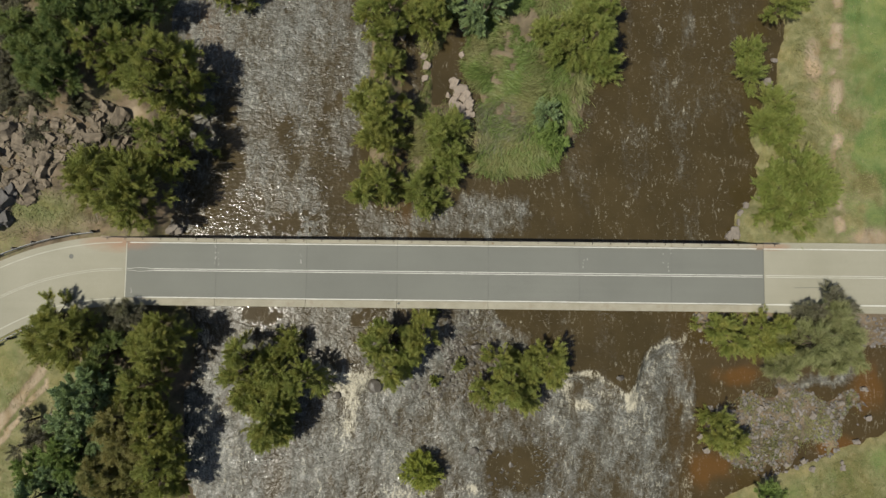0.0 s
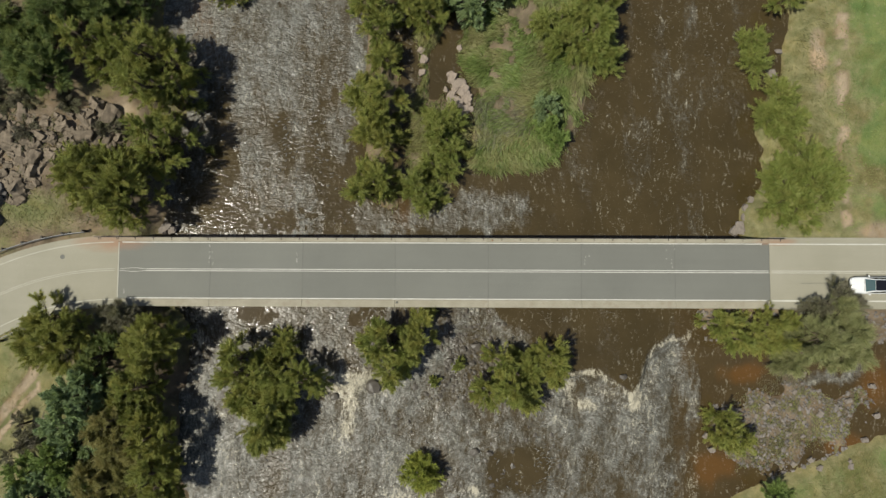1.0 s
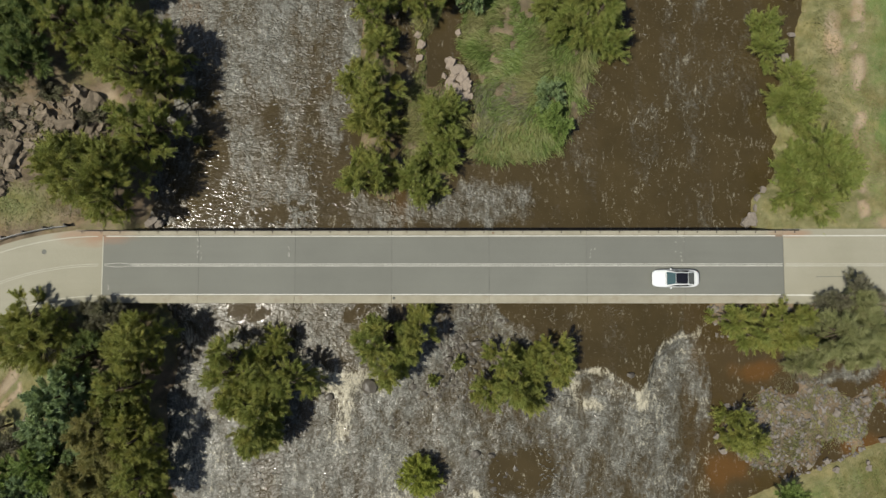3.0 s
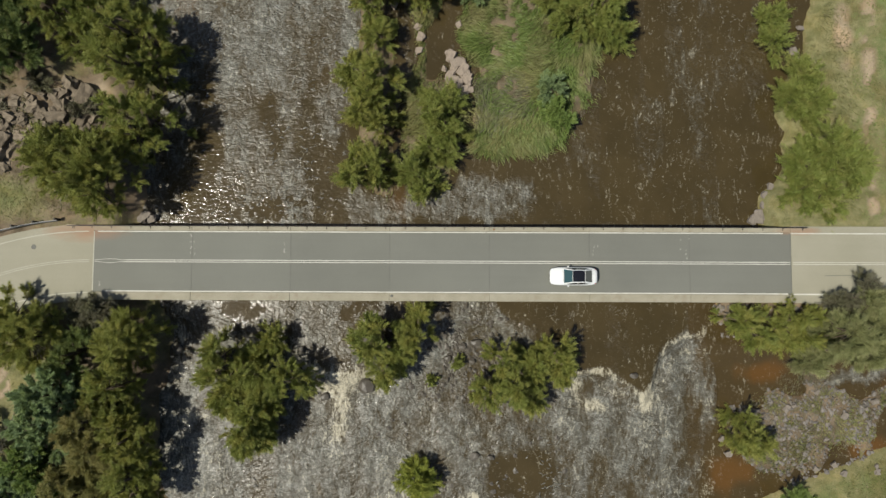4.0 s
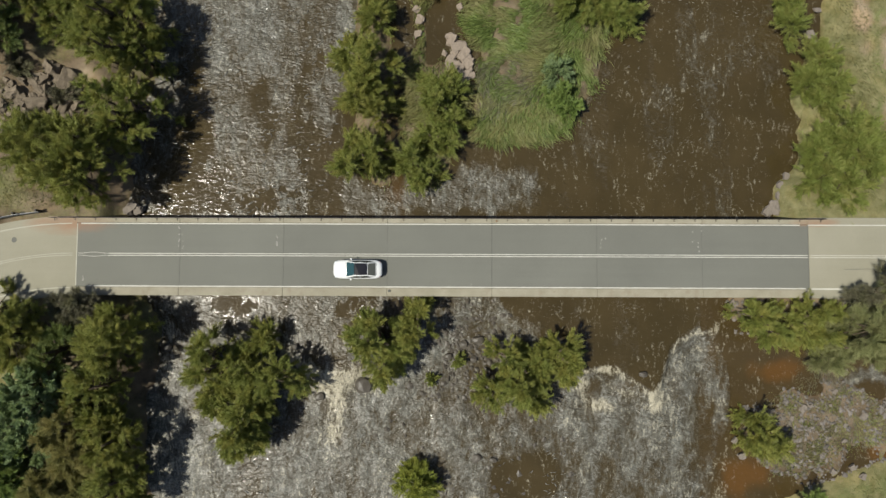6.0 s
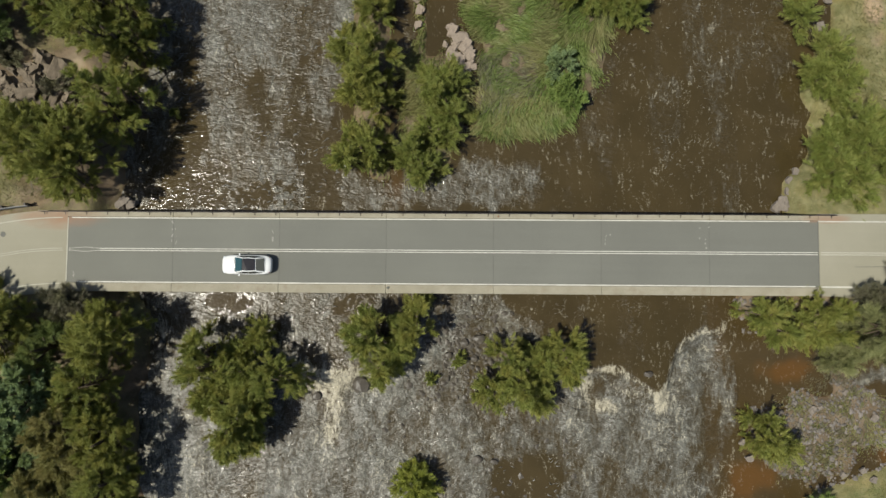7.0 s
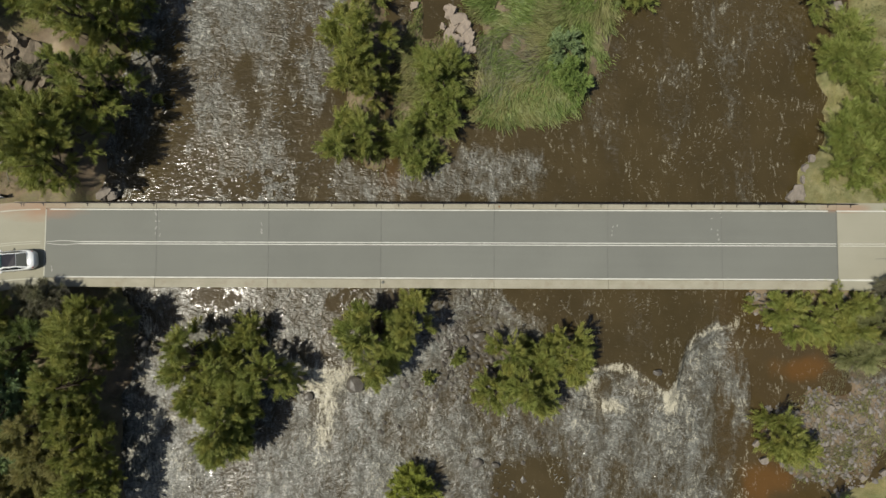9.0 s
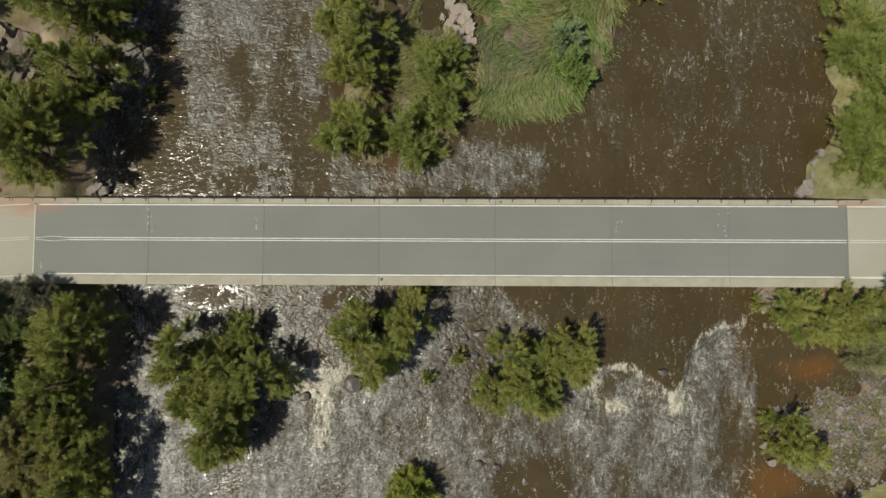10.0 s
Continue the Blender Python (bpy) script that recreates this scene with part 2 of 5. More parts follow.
def water_material():
    m, nt, b = material("river_water", 0.1, 0, 0.5)
    b.inputs["IOR"].default_value = 1.33
    at = nd(nt, "ShaderNodeAttribute")
    at.attribute_name = "flow"
    sep = nd(nt, "ShaderNodeSeparateColor")
    nt.links.new(at.outputs["Color"], sep.inputs[0])
    rough, foam, rust = sep.outputs[0], sep.outputs[1], sep.outputs[2]
    times = lambda a, c: math_of(nt, "MULTIPLY", a, c)
    plus = lambda a, c: math_of(nt, "ADD", a, c)
    deep = mixc(nt, ramp(nt, noise_of(nt, 0.25, 4), [(0.35, (0,)), (0.65, (1,))]), (0.033, 0.0243, 0.0102), (0.0425, 0.031, 0.0132))
    deep = mixc(nt, rust, deep, (0.08, 0.039, 0.0105))
    # aerated water: torn veils, finer inside broad ones
    n1 = noise_of(nt, 0.42, 4, (1.5, 0.75, 1), 0.55, 1.2)
    n2 = noise_of(nt, 1.2, 4, (1.6, 0.62, 1), 0.52, 1.8)
    n3 = noise_of(nt, 4.6, 4, (0.9, 1.25, 1), 0.65, 0.9)
    veil = plus(plus(times(n1, 0.5), times(n2, 0.58)), times(n3, 0.12))
    veil = plus(times(math_of(nt, "SUBTRACT", veil, 0.6), math_of(nt, "MINIMUM", 3.2, times(rough, 8.0))), times(rough, 0.84))
    col = mixc(nt, ramp(nt, veil, [(0.12, (0,)), (0.5, (0.5,)), (1.15, (1,))]), deep, (0.112, 0.112, 0.097))
    # painted light and shade: short bright crests, dark troughs, broken by a coarser pattern
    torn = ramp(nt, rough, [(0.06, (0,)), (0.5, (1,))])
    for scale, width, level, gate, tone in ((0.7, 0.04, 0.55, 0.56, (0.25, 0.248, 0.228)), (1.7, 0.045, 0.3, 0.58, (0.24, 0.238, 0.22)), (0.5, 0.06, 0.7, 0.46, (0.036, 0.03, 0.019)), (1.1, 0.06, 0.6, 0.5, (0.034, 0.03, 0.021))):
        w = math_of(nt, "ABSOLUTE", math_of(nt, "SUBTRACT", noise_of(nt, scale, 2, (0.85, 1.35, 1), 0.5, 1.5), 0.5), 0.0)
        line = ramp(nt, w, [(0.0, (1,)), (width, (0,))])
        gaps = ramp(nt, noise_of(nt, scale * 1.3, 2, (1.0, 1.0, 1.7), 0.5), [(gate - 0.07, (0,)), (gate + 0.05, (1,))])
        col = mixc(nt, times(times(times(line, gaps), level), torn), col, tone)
    # foam, curdled and streaked
    fo = plus(times(math_of(nt, "SUBTRACT", plus(plus(times(n1, 0.2), times(n2, 0.5)), times(n3, 0.4)), 0.55), 4.4), times(foam, 0.9))
    col = mixc(nt, ramp(nt, fo, [(0.3, (0,)), (0.62, (0.4,)), (1.3, (0.92,))]), col, (0.32, 0.293, 0.218))
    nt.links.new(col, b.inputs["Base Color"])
    # chop, in metres of height
    chop = plus(plus(times(noise_of(nt, 1.05, 2, (0.9, 1.2, 1), 0.5, 0.8), 0.24), times(noise_of(nt, 2.5, 2, (0.8, 1.3, 1), 0.5, 0.8), 0.13)), times(noise_of(nt, 6.0, 2, (0.85, 1.2, 1), 0.5, 0.4), 0.044))
    calm = times(ramp(nt, rough, [(0.0, (0.03,)), (0.05, (0.12,)), (0.14, (0.37,)), (0.45, (0.52,)), (0.9, (0.72,))]), 2.0)
    patch = ramp(nt, noise_of(nt, 0.3, 3, (1.4, 0.8, 1), 0.55, 0.8), [(0.4, (0.4,)), (0.62, (1.0,))])
    n = nd(nt, "ShaderNodeBump", Distance=1.0, Strength=1.0)
    nt.links.new(times(times(math_of(nt, "SUBTRACT", chop, 0.207), calm), patch), n.inputs["Height"])
    # fine ripple dulls the torn water; smooth facets sparkle between
    dull = ramp(nt, rough, [(0.0, (0.07,)), (0.06, (0.13,)), (0.2, (0.36,)), (1.0, (0.47,))])
    facet = ramp(nt, noise_of(nt, 4.6, 2, (0.8, 1.3, 1), 0.5, 1.0), [(0.55, (0,)), (0.6, (1,))])
    swarm = ramp(nt, noise_of(nt, 0.4, 3, (1.2, 0.8, 1), 0.55, 1.0), [(0.42, (0.12,)), (0.56, (1.0,))])
    nt.links.new(mixc(nt, times(facet, swarm), dull, (0.1, 0.1, 0.1)), b.inputs["Roughness"])
    nt.links.new(n.outputs[0], b.inputs["Normal"])
    return m


M_GROUND, M_WATER = ground_material(), water_material()
M_ASPHALT = grainy("worn_asphalt", (0.138, 0.139, 0.12), (0.158, 0.159, 0.137), 0.12, 40, 0.9, 0.25, 0.25, streak=0.1, vary=0.1, wash=0.8)
M_SEAL = grainy("pale_sealed_road", (0.231, 0.22, 0.164), (0.273, 0.259, 0.199), 0.15, 40, 0.9, 0.25, 0.25, streak=0.12, wash=0.8)
M_CONCRETE = grainy("weathered_concrete", (0.224, 0.206, 0.15), (0.287, 0.266, 0.203), 0.5, 16, 0.9, 0.25, 0.4, 0, (0.185, 0.158, 0.115), wash=0.6)
M_PAINT = grainy("worn_white_road_paint", (0.4, 0.392, 0.345), (0.5, 0.492, 0.44), 0.8, 20, 0.7, 0.3, 0.1, 0, (0.28, 0.266, 0.231))
M_DIRT = grainy("washed_red_soil", (0.175, 0.105, 0.0595), (0.231, 0.147, 0.091), 0.9, 14, 0.95, 0.1, 0.4)
M_RAIL = grainy("dark_weathered_steel", (0.035, 0.032, 0.03), (0.06, 0.052, 0.045), 2, 30, 0.6, 0.4, 0.2, 0.6)
M_GALV = grainy("galvanised_steel", (0.14, 0.14, 0.14), (0.21, 0.21, 0.203), 2, 30, 0.5, 0.4, 0.2, 0.7)
M_JOINT = grainy("bitumen_joint", (0.112, 0.112, 0.098), (0.132, 0.131, 0.114), 2, 30)
M_WORN = grainy("faded_road_paint", (0.3, 0.29, 0.235), (0.38, 0.37, 0.31), 0.8, 20, 0.8, 0.3, 0.1)
M_CHALK = grainy("chalky_repair_marks", (0.19, 0.187, 0.165), (0.27, 0.263, 0.235), 0.8, 20, 0.8, 0.3, 0.1)
M_ROCK = grainy("grey_pink_granite", (0.133, 0.115, 0.0945), (0.231, 0.199, 0.168), 0.5, 7, 0.9, 0.3, 0.7, 0, (0.098, 0.077, 0.0595))
M_GRAVEL = grainy("mixed_river_gravel", (0.138, 0.124, 0.108), (0.215, 0.192, 0.172), 0.5, 7, 0.9, 0.3, 0.7, 0, (0.11, 0.092, 0.06), island=0.5)
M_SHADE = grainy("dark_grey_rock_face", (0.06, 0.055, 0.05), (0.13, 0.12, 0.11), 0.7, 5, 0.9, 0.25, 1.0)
M_LEDGE = grainy("pinkish_tan_ledge", (0.19, 0.155, 0.12), (0.3, 0.245, 0.195), 0.5, 7, 0.9, 0.3, 0.7, 0, (0.12, 0.1, 0.075))
M_WETROCK = grainy("dark_wet_stone", (0.045, 0.038, 0.028), (0.095, 0.083, 0.066), 0.8, 9, 0.5, 0.4, 0.5)
M_CLIFF = grainy("brown_jointed_rock", (0.108, 0.087, 0.061), (0.235, 0.19, 0.137), 0.9, 4, 0.92, 0.25, 1.0, 0, (0.075, 0.06, 0.04), vary=0.45)
M_BARK = grainy("grey_brown_bark", (0.07, 0.0525, 0.035), (0.133, 0.105, 0.077), 1.5, 14, 0.95, 0.1, 0.8)
M_BRANCH = grainy("bleached_dead_wood", (0.16, 0.145, 0.12), (0.26, 0.24, 0.2), 2, 18, 0.95, 0.1, 0.6)
M_OAK = leafy("olive_needle_foliage", (0.115, 0.145, 0.034), (0.24, 0.27, 0.062), (0.285, 0.268, 0.066))
M_TAWNY = leafy("tawny_olive_foliage", (0.15, 0.15, 0.05), (0.265, 0.255, 0.082), (0.31, 0.27, 0.1))
M_DEEP = leafy("deep_green_foliage", (0.085, 0.125, 0.042), (0.165, 0.215, 0.066), (0.22, 0.245, 0.068))
M_BRIGHT = leafy("fresh_green_foliage", (0.115, 0.172, 0.045), (0.2, 0.277, 0.07), (0.245, 0.295, 0.085))
M_GREYGREEN = leafy("grey_green_foliage", (0.13, 0.19, 0.095), (0.23, 0.3, 0.145), (0.24, 0.3, 0.11))
M_ASHY = leafy("ashy_olive_foliage", (0.17, 0.185, 0.07), (0.26, 0.275, 0.115), (0.27, 0.265, 0.125))
M_PALE = leafy("pale_willow_foliage", (0.13, 0.168, 0.036), (0.225, 0.26, 0.06), (0.25, 0.25, 0.07))
M_LIME = leafy("yellow_green_foliage", (0.16, 0.2, 0.034), (0.27, 0.305, 0.052), (0.3, 0.3, 0.06))
M_TWIG = leafy("bare_grey_twigs", (0.11, 0.1, 0.07), (0.2, 0.185, 0.13), (0.16, 0.16, 0.08))
M_REED = leafy("green_reed_blades", (0.085, 0.125, 0.028), (0.18, 0.23, 0.062), (0.24, 0.222, 0.098), 0.35, 0.4, 0.0)
M_YELLOW = leafy("yellowing_reed_blades", (0.12, 0.135, 0.04), (0.22, 0.225, 0.075), (0.24, 0.215, 0.09), 0.35, 0.5, 0.0)
M_STRAW = leafy("dry_grass_blades", (0.144, 0.133, 0.054), (0.223, 0.205, 0.0936), (0.115, 0.137, 0.0432))
M_CREST = grainy("grey_wave_crest", (0.075, 0.072, 0.06), (0.15, 0.147, 0.13), 1.0, 6, 0.3, 0.4, 0.5)
M_FOAM = grainy("cream_river_foam", (0.085, 0.076, 0.056), (0.14, 0.128, 0.1), 1.5, 9, 0.5, 0.3, 0.6)

# ---- the lie of the land ----
ZW = -2.4


def west_bank(y):
    return np.interp(y, [-40, -27, -15, -8, -5, 3.5, 8.7, 13.5, 19, 24.7, 29.7, 33, 45],
                     [-29, -29.5, -29.9, -29.6, -30.6, -32.6, -31.9, -31, -30.8, -31.7, -33.9, -32, -31])


def east_bank(y):
    return np.interp(y, [-40, -26, -20, -15.4, -11.5, -7.6, -4.2, 4.2, 7, 10.3, 14.7, 17, 20, 23, 28, 34, 45],
                     [29, 28.5, 28, 31.3, 31.1, 29.8, 30, 35, 35.0, 37.3, 37.9, 36.8, 38, 40, 40.8, 40, 39])


def fall_line(x):
    return np.interp(x, [-30, -28, -26, -22, -17, -15.7, -14, -10.8, -8.4, -6, 0, 6, 9, 13.3, 14.5, 18.3, 21, 22.2, 23.1, 24, 26.6, 28, 29, 32],
                     [-5, -5.5, -7, -7.6, -8.6, -9.8, -11.7, -12.6, -12, -9, -6, -6, -8, -8.8, -11.6, -11.5, -13.4, -14, -12.3, -9.3, -7.4, -7.9, -8.8, -9.5])


EAST_POOL = [(6.0, -3), (6.1, -4.7), (7.6, -6.2), (13.3, -8.6), (14.5, -11.6), (18.3, -11.5), (19.5, -12.5), (22.2, -14.0), (23.1, -12.5), (23.4, -10.7), (24.1, -9.2), (25.3, -8.3), (26.6, -7.3), (28.0, -7.9), (28.6, -7), (29.1, -5), (29.5, -3)]
REED_BED = [(4.5, 36), (2.6, 28.1), (2.3, 24.3), (4.4, 21.2), (3.8, 18.1), (3.2, 14.7), (2.9, 12.5), (4.4, 11.8), (7.7, 11.6), (10.7, 12.2), (12.9, 13.4), (14.1, 15.2), (16.3, 18.0), (17.1, 20.5), (16.9, 22.3), (19.5, 26.4), (20, 36)]
STRIP_A = [(-9.6, 36), (-9.3, 27), (-9.6, 19), (-9, 12.3), (-7, 7.2), (-5, 7.2), (-5.2, 13.7), (-4.4, 20), (-6.1, 26), (-6.2, 36)]
STRIP_B = [(-3, 36), (-3.7, 28.4), (-1.9, 24.2), (-3.2, 20.7), (-4.2, 15), (-3, 7), (0, 7), (2.4, 12.4), (3.3, 17.3), (0.2, 20.7), (0.6, 27), (2.7, 36)]
POND = [(-1.9, 25.6), (-0.2, 28), (1.4, 34), (2.9, 34), (2.7, 28), (2.3, 24.5), (1.0, 22.8), (-0.2, 20.3), (-1.7, 20.0), (-1.6, 23)]
GRAVEL_BAR = [(33, -15.5), (36, -14.2), (40, -13.7), (44, -13.3), (48, -13.2), (50, -15), (48.3, -17.5), (45.5, -19.8), (41, -21.4), (36, -23.5), (33.5, -21.5), (32, -18.5)]
SMALL_BAR = [(37.2, -12.2), (38.6, -9.5), (41, -9.5), (41.4, -12.6), (39, -13.4)]
R_ARC = 32.0


def road_line(x, y):
    """Distance from the road's centre line: straight to the east, an arc to the south-west."""
    arc = np.hypot(x + 37, y + R_ARC) - R_ARC
    return np.where(x > -37, y, np.where(y > -R_ARC, arc, 30.0))


def water_level(x, y):
    f = fall_line(x)
    return ZW - 0.15 * sstep(4, -6, y) - 0.85 * sstep(f + 0.5, f - 2.4, y) - 0.5 * sstep(-14, -40, y)


def land(x, y):
    """Height of the ground, and how far inside land the place is."""
    wob = (fbm(x * 0.35, y * 0.35, 5) - 0.5) * 2.2
    dw, de = west_bank(y) - x + wob, x - east_bank(y) + wob
    isl = np.maximum.reduce([inside(p, x, y) for p in (REED_BED, STRIP_A, STRIP_B)]) + wob * 0.45
    isl = np.minimum(isl, 0.2 - inside(POND, x, y))
    wl = water_level(x, y)
    big = fbm(x * 0.12, y * 0.12, 9) - 0.5
    small = fbm(x * 0.9, y * 0.9, 12) - 0.5
    hw = wl + 2.0 * sstep(0, 5, dw) + 1.9 * sstep(4, 14, dw) * sstep(3, 12, y) + 0.6 * sstep(0, 9, dw) + big * 0.9 + small * 0.5 * sstep(0, 2, dw)
    he = wl + 0.9 * sstep(0, 1.2, de) + 0.5 * sstep(1, 12, de) + big * 0.3 + small * 0.12
    south = sstep(-4.5, -7, y) * sstep(22, 28, x)
    bar = np.maximum(inside(GRAVEL_BAR, x, y), inside(SMALL_BAR, x, y)) + (fbm(x * 0.4, y * 0.4, 58) - 0.5) * 5
    flat = wl - 0.12 + 0.5 * sstep(-0.3, 1.5, bar) + 0.9 * sstep(0, 6, (x - 40) * 0.4 - (y + 22)) + small * 0.22
    he = he * (1 - south) + np.where(de > 0, flat, he) * south
    hi = wl + 0.4 * sstep(0, 1.2, isl) + small * 0.15
    bed = wl - 1.3
    h = np.where(dw > 0, hw, np.where(de > 0, he, np.where(isl > 0, hi, bed)))
    d = np.maximum.reduce([dw, de, isl])
    h = np.where(d > 0, h, wl - 0.1 - 1.1 * sstep(0, -2.5, d))
    # the road's bank
    r = np.abs(road_line(x, y))
    on = sstep(8.5, 4.8, r) * np.where(x < 0, sstep(-33.5, -35.0, x), sstep(34.5, 36.0, x))
    return h * (1 - on) - 0.16 * on, d, dw, de, isl, bar


# ---- ground: one sheet to the horizon ----
def build_ground():
    X, Y, F = grid(axis(-62, 62, 0.45, 1800), axis(-40, 48, 0.45, 1800))
    h, d, dw, de, isl, bar = land(X, Y)
    ob = fast("ground", np.stack([X, Y, h], -1), F, M_GROUND, None, "", True)
    n1, n2 = fbm(X * 0.25, Y * 0.25, 21), fbm(X * 0.6, Y * 0.6, 31)
    dry = np.where(dw > 0, 0.2 + 0.75 * (n1 - 0.2), 0.9)
    dry = np.where(isl > 0, 0.35, dry)
    south = sstep(-3.2, -4.2, Y) * sstep(22, 28, X)
    dry = dry * (1 - south * sstep(2, -1, (X - 40) * 0.4 - (Y + 22)))
    green = np.where(de > 0, 0.95 * sstep(44.5, 52, X + 0.12 * (Y - 14) + (n1 - 0.5) * 12 + (n2 - 0.5) * 4) + 0.3 * sstep(0.45, 0.6, n1), 0.3 * sstep(0.5, 0.68, n1) * (dw > 0))
    green = np.where(isl > 0, 0.3, green)
    green = green * (1 - south) + south * 0.6 * sstep(0, 3, (X - 40) * 0.4 - (Y + 23)) * n1 * 1.6
    verge = sstep(-41, -44, X) * sstep(-7, -10, Y)
    dry, green = dry * (1 - verge) + 0.95 * verge, green * (1 - verge) + verge * 0.4 * sstep(0.46, 0.6, n1)
    # the worn strip beside the paddock and the foot track
    bare = bump(X, 0 * Y, 46.4 - 0.03 * (20 - Y), 0, 0.8) * (Y > 4) * 0.9 * sstep(0.42, 0.6, n2) + 0.9 * bump(X, Y, 43.9, 24.5, 1.0, 4.5) * n2 * 1.7
    for tx, ty, wide in ((-46.6, -12.0, 0.75), (-46.4, -14.2, 0.35)):
        off = np.abs((Y - ty) - (X - tx) * 1.36 - (n2 - 0.5) * 1.6)
        bare = np.maximum(bare, 1.1 * sstep(wide * 1.9, wide, off) * (X < -45.6) * (Y < -11) * (Y > -30))
    bare = np.maximum(bare, bump(X, Y, -36.3, 18, 1.6, 2.2) + bump(X, Y, -37.5, 12.5, 1.8, 1.5) + bump(X, Y, 50, 4.5, 3.5, 1.2))
    dry, green = dry * (1 - 0.9 * np.clip(bare, 0, 1)), green * (1 - 0.8 * np.clip(bare, 0, 1))
    nook = np.clip(bump(X, Y, -46.5, 7.4, 4.5, 2.2) * 1.3, 0, 1) * (X < -37)
    dry, green = dry * (1 - nook) + 0.95 * nook, green * (1 - nook) + 0.4 * nook * n1 * 2
    clay = np.clip(bare, 0, 1) * (0.35 + 0.9 * n2)
    crag = bump(X, Y, -45, 13, 9, 5) * (X < -36)
    dry, green = dry * (1 - crag), green * (1 - crag)
    rust = sstep(0.25, -0.4, h - water_level(X, Y)) * 0.6
    paint(ob, "cover", np.stack([dry, green, rust], -1).reshape(-1, 3))
    paint(ob, "clay", np.stack([clay, clay, clay], -1).reshape(-1, 3))
    return tagged(ob, "dry grass, bare soil and green paddock beside the river", "ground", "", "structure")


def build_water():
    X, Y, F = grid(axis(-36, 54, 0.17, 1800), axis(-31, 37, 0.17, 1800))
    wl = water_level(X, Y)
    f = fall_line(X)
    n1, n2, n3 = fbm(X * 0.16, Y * 0.16, 41), fbm(X * 0.3, Y * 0.12, 47), fbm(X * 0.7, Y * 0.35, 49)
    pool = inside(EAST_POOL, X, Y) + (n3 - 0.5) * 1.2
    below = sstep(f + 0.4, f - 0.8, Y)
    north = sstep(2, 5, Y)
    # above the bridge: grey riffles to the west, a brown glide to the east
    west = sstep(-3, -11, X + (n1 - 0.5) * 8)
    grey = 0.17 + 0.36 * sstep(9, 27, Y) + 1.1 * (n2 - 0.5) + 0.55 * (n3 - 0.5) - 0.2 * bump(X, Y, -13, 16, 4, 9)
    streak = sstep(0.52, 0.66, fbm(X * 0.55, Y * 0.13, 54)) * (0.35 + 0.9 * n3)
    glide = 0.02 + 0.16 * streak
    rough = north * (west * np.clip(grey, 0.07, 1) + (1 - west) * glide)
    rough = rough + north * 0.5 * sstep(0.2, 0.9, bump(X, Y, 5.0, 7.2, 5.5, 3.2) + 0.5 * bump(X, Y, -3, 6, 6, 1.8) + 1.1 * (n3 - 0.5)) * (0.5 + n2)
    # below the bridge: quick ripples over the lip, then broken rapids
    lip = 0.17 + 0.2 * bump(X, Y, -13, -8, 5.5, 4) + 0.45 * bump(X, Y, 2, -7, 4.5, 4) + 0.2 * bump(X, Y, -28, -6, 3, 3) + 0.9 * (n3 - 0.5)
    rapid = 0.6 + 1.5 * (n2 - 0.5) + 0.8 * (n3 - 0.5) - 0.18 * sstep(5, 12, X) * sstep(-17, -22, Y)
    south = (1 - north) * ((1 - below) * np.clip(lip, 0.1, 1) + below * np.clip(rapid, 0.16, 1))
    rough = rough + south
    rough = np.where((Y < 2) & (X > 3), rough * (1 - sstep(-0.3, 0.4, pool)) + (0.03 + 0.1 * streak) * sstep(-0.3, 0.4, pool), rough)
    rough = rough - 0.7 * bump(X, Y, 9.3, -23.4, 3.5, 2.6)
    # still brown slicks between the riffles, and the dark water below the eastern bank
    slick = bump(X, Y, -21.8, -5.4, 2.6, 1.5) + bump(X, Y, -9.7, -5.6, 1.6, 1.6) + 0.62 * bump(X, Y, -17, 5.5, 7, 2.5)
    slick = sstep(0.42, 0.62, slick * (0.35 + 1.3 * fbm(X * 0.8, Y * 0.8, 52)) + 0.7 * (fbm(X * 2.2, Y * 1.6, 53) - 0.5))
    rough = rough * (1 - 0.92 * slick)
    edge = sstep(28.0, 31.0, X + (n3 - 0.5) * 9 + 0.10 * (Y + 14)) * sstep(-7.5, -9.5, Y)
    rough = rough * (1 - edge) + 0.07 * edge
    stream = np.exp(-((Y + 12.7 - 0.18 * (X - 43) + (n3 - 0.5) * 2) / 0.7) ** 2) * sstep(39.5, 41, X) * sstep(50, 48, X)
    bank = sstep(-2.6, 0.6, X - east_bank(Y) + (n3 - 0.5) * 6)
    rough = rough * (1 - bank) + np.maximum(0.05, 0.75 * stream) * bank
    # foam where the water drops
    curdle = 0.35 + 1.3 * fbm(X * 0.9, Y * 0.9, 83)
    foam = 1.15 * bump(X, Y, -13.6, -12.1, 0.9, 0.9) + 1.25 * bump(X, Y, -11.2, -13.3, 2.2, 1.3) + 1.05 * bump(X, Y, -10.6, -15.6, 0.9, 2.4) + 1.0 * bump(X, Y, -8.6, -12.5, 0.9, 0.9) + 0.6 * bump(X, Y, -7.0, -13.6, 0.9, 0.8)
    foam += 0.6 * bump(X, Y, -11.4, -19.2, 1.1, 2.2) + 0.5 * bump(X, Y, -15.8, -9.8, 1.2, 1.4) + 0.55 * bump(X, Y, -14.8, -13.8, 0.9, 1.6)
    foam += 0.65 * bump(X, Y, -28.5, -8.4, 0.8, 2.6) + 0.5 * bump(X, Y, -29, -12.5, 0.8, 1.5) + 0.6 * bump(X, Y, -27, -17, 2.2, 0.7) + 0.35 * bump(X, Y, -28.6, -21, 1.8, 3) + 0.45 * bump(X, Y, -25.2, -8.6, 1.6, 1.2)
